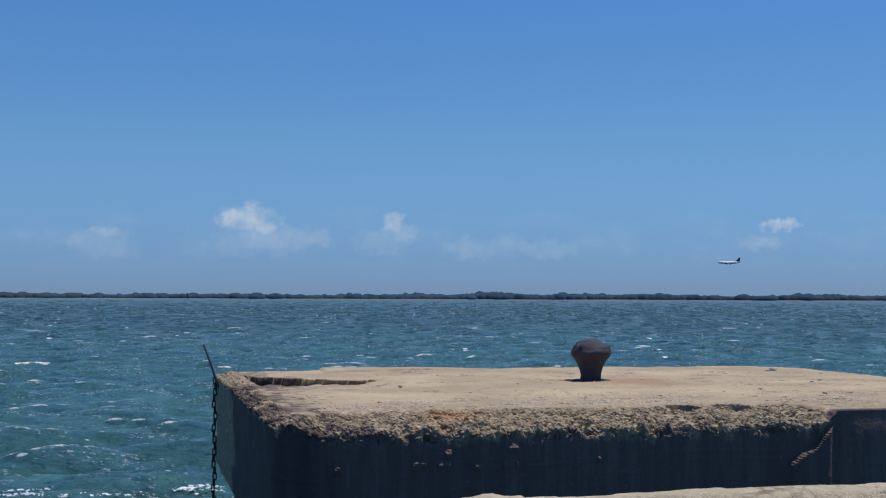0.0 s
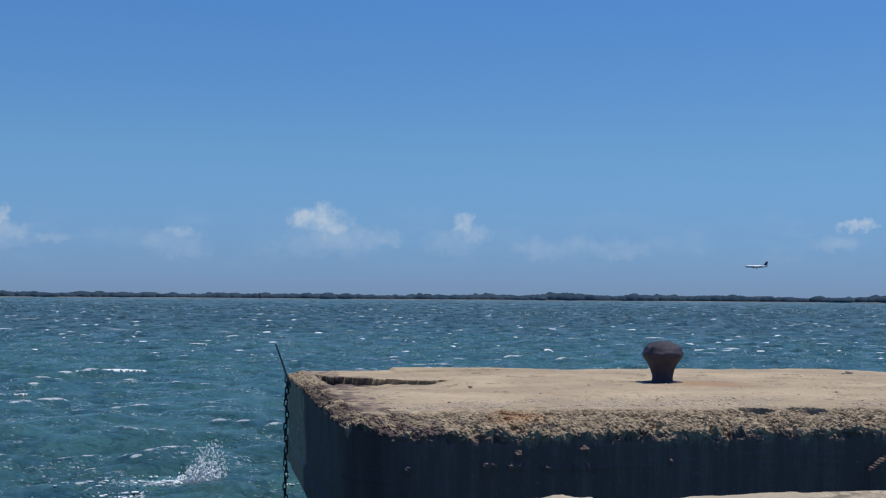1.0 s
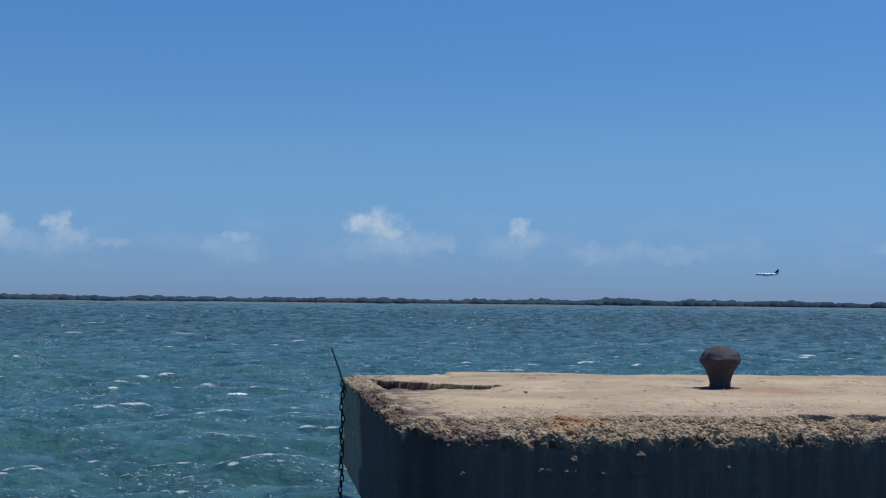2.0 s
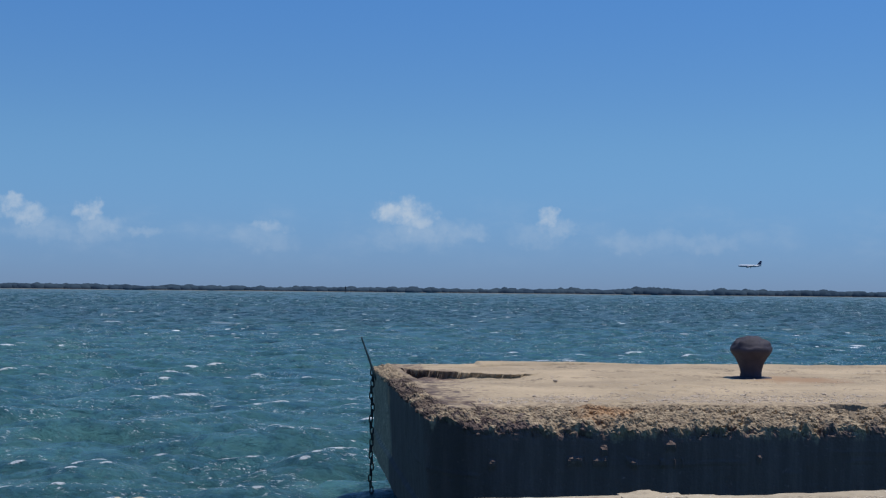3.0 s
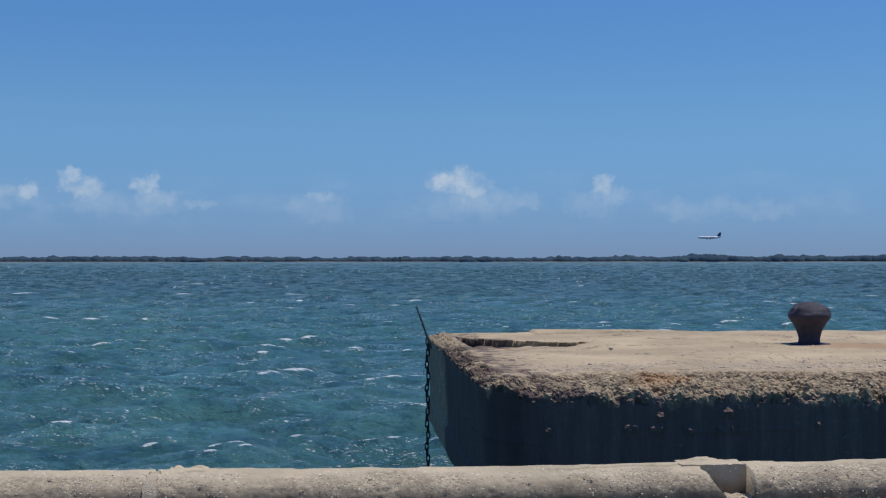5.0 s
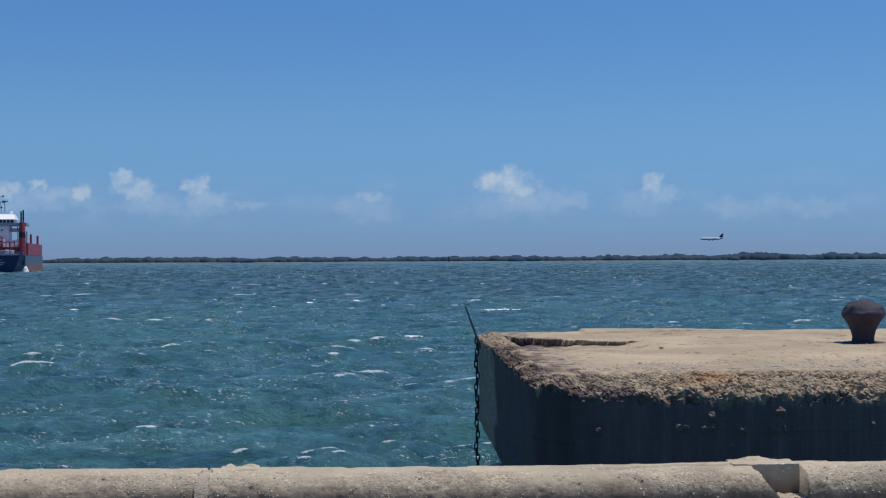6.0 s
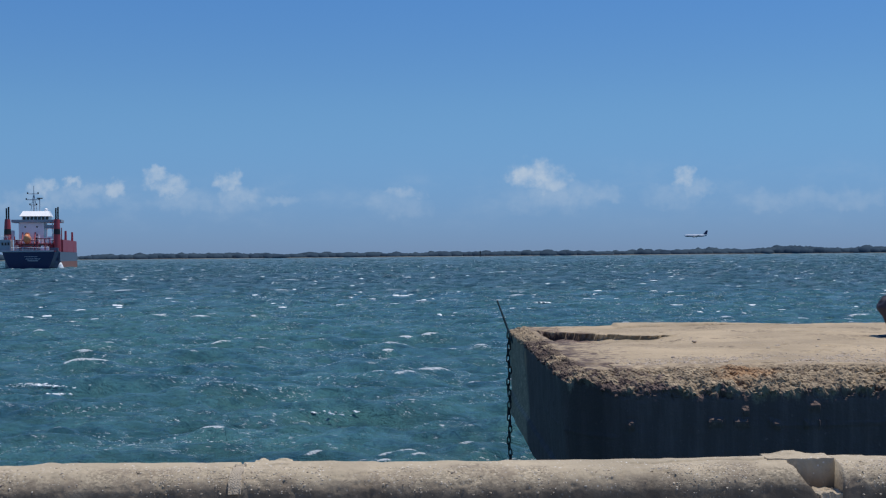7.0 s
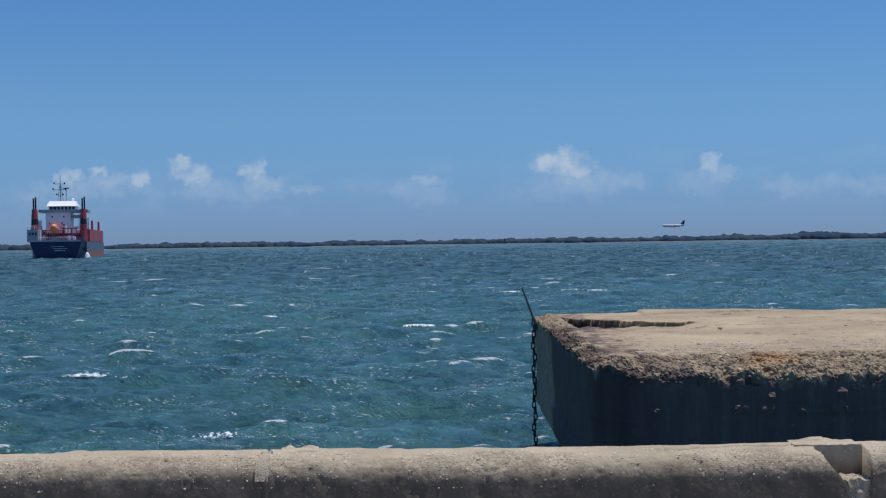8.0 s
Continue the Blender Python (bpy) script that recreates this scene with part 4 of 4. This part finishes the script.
    # frames, ladders and lockers crowded on the poop
    for x, y, z0, z1 in ((-4.6, 2.0, 5.6, 10.2), (-3.4, 2.6, 5.6, 9.0), (2.2, 1.4, 5.6, 8.8), (4.6, 1.2, 5.6, 9.4), (6.0, 2.2, 5.6, 9.8), (7.4, 3.0, 5.6, 11.0), (9.0, 8.0, 5.3, 13.0)):
        part("post", tube(bmesh.new(), (x, y, z0), (x, y, z1), 0.16), RED, thing)
    for x0, x1, z in ((-4.6, 2.2, 8.8), (2.2, 6.2, 9.3), (-3.4, 4.6, 6.9)):
        part("crossbeam", boxed(x0, x1, 1.3, 1.6, z, z + 0.28), RED, thing)
    for x0, x1, y, z0, z1 in ((-4.9, -3.6, 3.0, 5.6, 7.5), (3.4, 4.4, 1.0, 5.6, 7.2), (5.0, 5.9, 0.9, 5.6, 6.9), (4.9, 6.5, 4.0, 7.95, 10.2), (-6.3, -5.3, 6.5, 9.2, 12.2)):
        part("locker", boxed(x0, x1, y, y + 1.0, z0, z1, bevel=0.06), WHITE, thing, "white deck locker")
    for x in (-8.3, -7.4, -6.5):
        part("opening", boxed(x, x + 0.6, 0.14, 0.2, 7.4, 8.3), GLASS, thing)
    part("gunwale", boxed(-8.3, 7.6, -1.75, -1.45, 5.25, 5.75, bevel=0.08), GREY, thing, "pale worn gunwale")
    for x in (4.6, 6.4, 8.6):
        part("wing_post", tube(bmesh.new(), (x, 6.0, 7.9), (x, 6.0, 14.7), 0.14), WHITE, thing)
    # holds ahead of the deckhouse
    part("hatch_coaming", boxed(-7.0, 8.4, 18, 64, 5.3, 9.4, bevel=0.1), RED, thing, "dark red hatch coaming")
    for y in (30, 52):
        part("deck_crane", tube(bmesh.new(), (8.0, y, 5.3), (8.0, y, 12.5), 0.5, 0.35), RED, thing)
    # writing across the stern that cannot be read
    for x0, x1, z in ((-0.8, 3.2, 3.9), (-0.4, 4.0, 3.2), (0.2, 3.4, 2.6)):
        ob = part("stern_lettering", boxed(x0, x1, -0.06, 0.0, z - 0.18, z + 0.18), WHITE, thing, "pale bars of worn lettering")
        ob.matrix_basis = pose(-0.6, -0.62 - 0.22 * (z - 2), 0)
    part("wash", lathe([(1.1, -0.3), (0.9, 0.5), (0.6, 1.3), (0.2, 1.9)], 14, 0.3), FOAM, thing, "white water pouring from the side").matrix_basis = pose(9.2, 2.5, 0)
    tagged(thing, "red and navy cargo ship lying off, seen from astern", "cargo ship")
    thing.matrix_world = pose(-216.7, 350.2, 0, 0, 0, 31.4 - 7.0)
    return thing


build_ship()


# ---- channel mark on the far side ----
def build_beacon():
    thing = new("channel_beacon")
    thing.matrix_world = pose(-0.2055 * 1900, 1900, 0)
    part("tower", tube(bmesh.new(), (0, 0, -1), (0, 0, 9.5), 0.9, 0.5), BLACK, thing)
    part("daymark", boxed(-1.1, 1.1, -1.1, 1.1, 6.0, 8.5), BLACK, thing)
    tagged(thing, "small dark channel beacon standing in the water", "beacon")


build_beacon()


# ---- chop of the open bay ----
def build_chop(name, mat, count, seed, near, tall, grow, wide, label, category):
    """Short steep wavelets or foam tufts, thinning out with distance."""
    rng = np.random.default_rng(seed)
    g, w = np.meshgrid(np.linspace(-1, 1, 9), np.array([-1.0, -0.9, 0.0, 0.9, 1.0]), indexing="ij")
    hump = (1 - g ** 2) * np.array([0.0, 0.25, 1.0, 0.1, 0.0])[None] - 0.12 + 0.12 * np.sin(g * 5.0 + w)
    hump[0], hump[-1], hump[:, 0], hump[:, -1] = -3.0, -3.0, -3.0, -3.0
    shape = np.stack([g * 0.5, w * 0.5 + 0.12 * g ** 2, hump], -1).reshape(-1, 3)
    quads = grid_faces(9, 5)[:, ::-1]
    spots = []
    for _ in range(count):
        d = 6800.0 / rng.uniform(*((3.2, near) if rng.random() < 0.8 else (3.2, 30)))
        a = math.radians(rng.uniform(-42, 27))
        reach = 0.9 + 0.0055 * d
        spots.append(((d * math.sin(a), d * math.cos(a), -0.02), np.array((wide * reach * rng.uniform(0.4, 1.3), rng.uniform(0.5, 1.2), (tall + grow * min(d, 320.0)) * rng.uniform(0.45, 1.2))),
                      rng.normal(0.15, 0.25) - a * 0.6))
    ob = scatter(name, mat, spots, shape, quads, label, category)
    ob.data.shade_smooth()
    return ob


wavelets = build_chop("wavelets", WATER, 11000, 15, 135, 0.10, 0.0009, 1.5, "steep short wavelets on the open bay", "waves")
tufts = build_chop("foam_flecks", FOAM, 1500, 16, 105, 0.022, 0.00012, 0.42, "small white flecks of foam on the open bay", "foam")


# ---- breaking crests and spray ----
CRESTS = [  # when it breaks, where, and how wide
    (1.0, -5.6, 20.0, 1.5), (1.1, -4.75, 20.3, 1.7), (0.6, -5.5, 19.3, 1.8), (1.5, -4.3, 20.1, 1.2), (0.1, -3.8, 19.9, 0.6),
    (0.0, -23.1, 81.1, 1.72), (0.0, -18.2, 55.9, 1.07), (0.0, -4.5, 65.0, 0.89), (0.0, -9.5, 54.1, 0.70), (0.0, 29.5, 128.4, 1.80),
    (0.0, -4.8, 18.3, 1.03), (0.0, -20.7, 123.4, 1.42), (0.5, -18.3, 56.5, 2.02), (1.0, -20.2, 78.4, 1.47), (1.0, -14.9, 37.3, 0.64),
    (1.0, -1.4, 80.3, 1.10), (1.0, 11.2, 99.9, 1.37), (1.0, -16.2, 49.6, 2.61), (1.5, -18.3, 46.4, 0.79), (1.5, -15.8, 77.9, 1.63),
    (1.5, 0.4, 81.7, 1.41), (1.5, 7.9, 95.3, 1.52), (1.5, -4.2, 19.8, 0.65), (2.0, -4.3, 53.5, 1.22), (2.0, -10.7, 39.5, 0.65),
    (3.5, -17.9, 46.2, 2.25), (3.5, -14.5, 48.4, 0.92), (3.5, -18.0, 81.9, 3.81), (3.5, -0.1, 62.3, 1.28), (3.5, 8.0, 83.4, 1.90),
    (3.5, -6.4, 17.9, 0.30), (4.0, -16.4, 56.0, 1.19), (4.0, 1.7, 67.6, 1.54), (4.5, -34.5, 76.9, 2.49), (4.5, -16.8, 46.2, 1.34),
    (4.5, -13.1, 47.6, 1.35), (4.5, 9.3, 93.4, 1.71), (4.5, -4.1, 17.1, 0.40), (6.0, -12.0, 74.0, 2.73), (6.0, -11.5, 47.9, 1.12),
    (6.5, -10.5, 49.4, 1.26), (6.5, -14.3, 77.9, 2.16), (6.5, -18.9, 63.3, 1.80), (6.5, -15.7, 26.0, 0.41), (7.0, -18.0, 100.6, 1.39),
    (7.0, -12.1, 77.0, 1.59), (7.0, -16.4, 26.6, 1.28), (7.0, -30.9, 53.5, 0.98), (7.0, -8.1, 23.0, 1.00), (7.5, -20.8, 49.5, 0.73),
    (8.0, -15.8, 26.7, 1.55), (8.0, -14.9, 74.1, 1.55), (8.0, -10.0, 76.2, 1.33), (8.0, -7.8, 109.0, 1.49), (8.0, -12.4, 44.0, 1.25),
    (8.0, -7.5, 23.3, 0.50), (8.0, -8.5, 18.3, 0.37),
]


def build_crest(wide, seed):
    """A ragged ridge of foam with holes and a trailing edge."""
    nu, nv = 84, 24
    u, v = np.meshgrid(np.linspace(-1, 1, nu), np.linspace(-1, 1, nv), indexing="ij")
    skew = 0.5 * fbm(u * 1.3 + seed, u * 0, u * 0, 2, 5)
    n1 = fbm(u * 6.0 + seed * 3, v * 3.0, u * 0, 4, seed, 0.65)
    h = 0.9 - u ** 2 * 1.1 - (v - skew) ** 2 * 1.6 + 0.75 * n1 - 0.15
    h = h - 2 * smooth(np.abs(v), 0.6, 0.95) - 2 * smooth(np.abs(u), 0.8, 0.97)
    deep = 0.18 + 0.10 * wide
    z = (smooth(h, 0.05, 0.6) * (1 - 0.5 * u ** 2) - 0.2) * (0.055 + 0.022 * wide)
    verts = np.stack([u * wide * 0.62, v * deep + 0.15 * wide * u, z + 0.008 * fbm(u * 14, v * 9, u * 0, 2, seed + 1)], -1).reshape(-1, 3)
    keep = h > 0.08
    # one connected patch, grown from its highest spot
    grown = np.zeros_like(keep)
    grown[np.unravel_index(np.argmax(h), h.shape)] = True
    for _ in range(60):
        wider = grown.copy()
        wider[1:] |= grown[:-1]
        wider[:-1] |= grown[1:]
        wider[:, 1:] |= grown[:, :-1]
        wider[:, :-1] |= grown[:, 1:]
        grown = wider & keep
    keep = grown.reshape(-1)
    faces = [f for f in grid_faces(nu, nv).tolist() if all(keep[i] for i in f)]
    used = np.unique(np.array(faces))
    at = np.full(len(verts), -1)
    at[used] = np.arange(len(used))
    verts, faces = verts[used], at[np.array(faces)].tolist()
    ob = mesh_object("whitecap", verts, [f[::-1] for f in faces], FOAM)
    return tagged(ob, "white foam of a breaking wave crest", "whitecap", "whitecaps on the sea")


def build_lace(wide, seed):
    """Near at hand a crest shows as a cluster of torn scraps of foam."""
    rng = np.random.default_rng(seed + 200)
    spots = []
    strand = rng.uniform(-0.25, 0.25, 5)
    for _ in range(int(170 * wide)):
        k = int(rng.integers(0, 5))
        x = rng.normal(0, 0.36) * wide
        y = strand[k] * wide + 0.12 * math.sin(x * 3 + k) + rng.normal(0, 0.05)
        d = 0.007 + 0.030 * rng.random() ** 4
        spots.append(((x, y, 0.012 + 0.03 * math.exp(-(x / wide) ** 2 * 4) * rng.random()), np.array((d * rng.uniform(1.0, 2.6), d * rng.uniform(0.8, 1.6), d * 0.7)), rng.normal(0, 0.4)))
    ob = scatter("whitecap", FOAM, spots, *rough_stone(seed), "", "")
    return tagged(ob, "torn scraps of white foam on a wave crest", "whitecap", kind="stuff")


crests = [(t, x, y, build_lace(wide, i) if y < 28 else build_crest(wide, i)) for i, (t, x, y, wide) in enumerate(CRESTS)]


def build_spray():
    """A burst of drops thrown up where a wave meets its backwash."""
    rng = random.Random(11)
    thing = new("wave_spray")
    bursts = []
    for i in range(9):
        bm = bmesh.new()
        cx = -0.45 + 0.9 * i / 8 + rng.uniform(-0.06, 0.06)
        top = 0.62 * math.exp(-((cx + 0.1) / 0.28) ** 2) + 0.16
        for j in range(150):
            f = rng.random() ** 1.4
            lean = 0.18 * f
            r = rng.uniform(0.005, 0.017) * (1.8 - 1.2 * f)
            m = Matrix.Translation((cx + lean + rng.gauss(0, 0.07), rng.gauss(0, 0.13), f * top + rng.gauss(0, 0.015)))
            bmesh.ops.create_icosphere(bm, subdivisions=1, radius=r, matrix=m @ Matrix.Diagonal((1, 1, rng.uniform(0.8, 2.0), 1)))
        bursts.append((tagged(part("jet", bm, FOAM, thing, smooth=True), kind="stuff"), cx, top))
    tagged(thing, "burst of white spray thrown up by a breaking wave", "spray")
    return thing, bursts


spray, bursts = build_spray()


# ---- what moves ----
def motions():
    walk(water, [(t, Matrix.Translation(WAVE * (t - 4.0))) for t in (0.0, 2.0, 4.0, 6.0, 8.0)])
    walk(wavelets, [(t, Matrix.Translation(Vector((1.1, -0.5, 0)) * (t - 4.0))) for t in (0.0, 2.0, 4.0, 6.0, 8.0)])
    walk(tufts, [(t, pose(0.7 * (t - 4.0), -0.3 * (t - 4.0), 0.04 * math.sin(t * 2.1))) for t in (0.0, 1.0, 2.0, 3.0, 4.0, 5.0, 6.0, 7.0, 8.0)])
    for t, x, y, ob in crests:
        drift = Vector((0.65, -0.15, 0))
        rows = []
        for at, z in ((0.0, -0.9), (t - 0.8, -0.75), (t - 0.3, 0.01), (t, 0.05), (t + 0.35, 0.02), (t + 0.95, -0.75), (8.0, -0.9)):
            if (at == 0.0 and t - 0.8 > 0.1) or (at == 8.0 and t + 0.95 < 7.9) or 0.0 < at < 8.0:
                rows.append((at, Matrix.Translation(Vector((x, y, z)) + drift * (at - t))))
            elif at <= 0.0 and (not rows) and at != 0.0:
                rows.append((0.0, Matrix.Translation(Vector((x, y, 0.05)) - drift * t)))
        if rows[0][0] > 0.0:
            rows.insert(0, (0.0, Matrix.Translation(Vector((x, y, 0.05)) - drift * t)))
        if rows[-1][0] < 8.0:
            rows.append((8.0, Matrix.Translation(Vector((x, y, 0.05)) + drift * (8.0 - t))))
        walk(ob, rows)
    walk(spray, [(0.0, pose(-5.45, 20.2, 0.0)), (8.0, pose(-1.45, 20.2, -0.2))])
    for i, (ob, cx, top) in enumerate(bursts):
        lag = 0.04 * i
        walk(ob, [(0.0, pose(0, 0, -1.3)), (0.4 + lag, pose(0, 0, -1.1)), (0.75 + lag, pose(0, 0, -0.2)), (1.05 + lag, pose(0.02, 0, 0.08)),
                  (1.3 + lag, pose(0.05, 0, -0.15)), (1.6 + lag, pose(0.08, 0, -1.0)), (2.0 + lag, pose(0.08, 0, -1.3)), (8.0, pose(0.08, 0, -1.3))])
    far = 2120.0
    rows = []
    for i in range(9):
        s = 0.2300 - 0.03742 * i
        e = 0.0293 - 0.00224 * i
        rows.append((float(i), pose(s * far, far, EYE + e * far, 0, 0.5, 0)))
    walk(plane, rows)


motions()
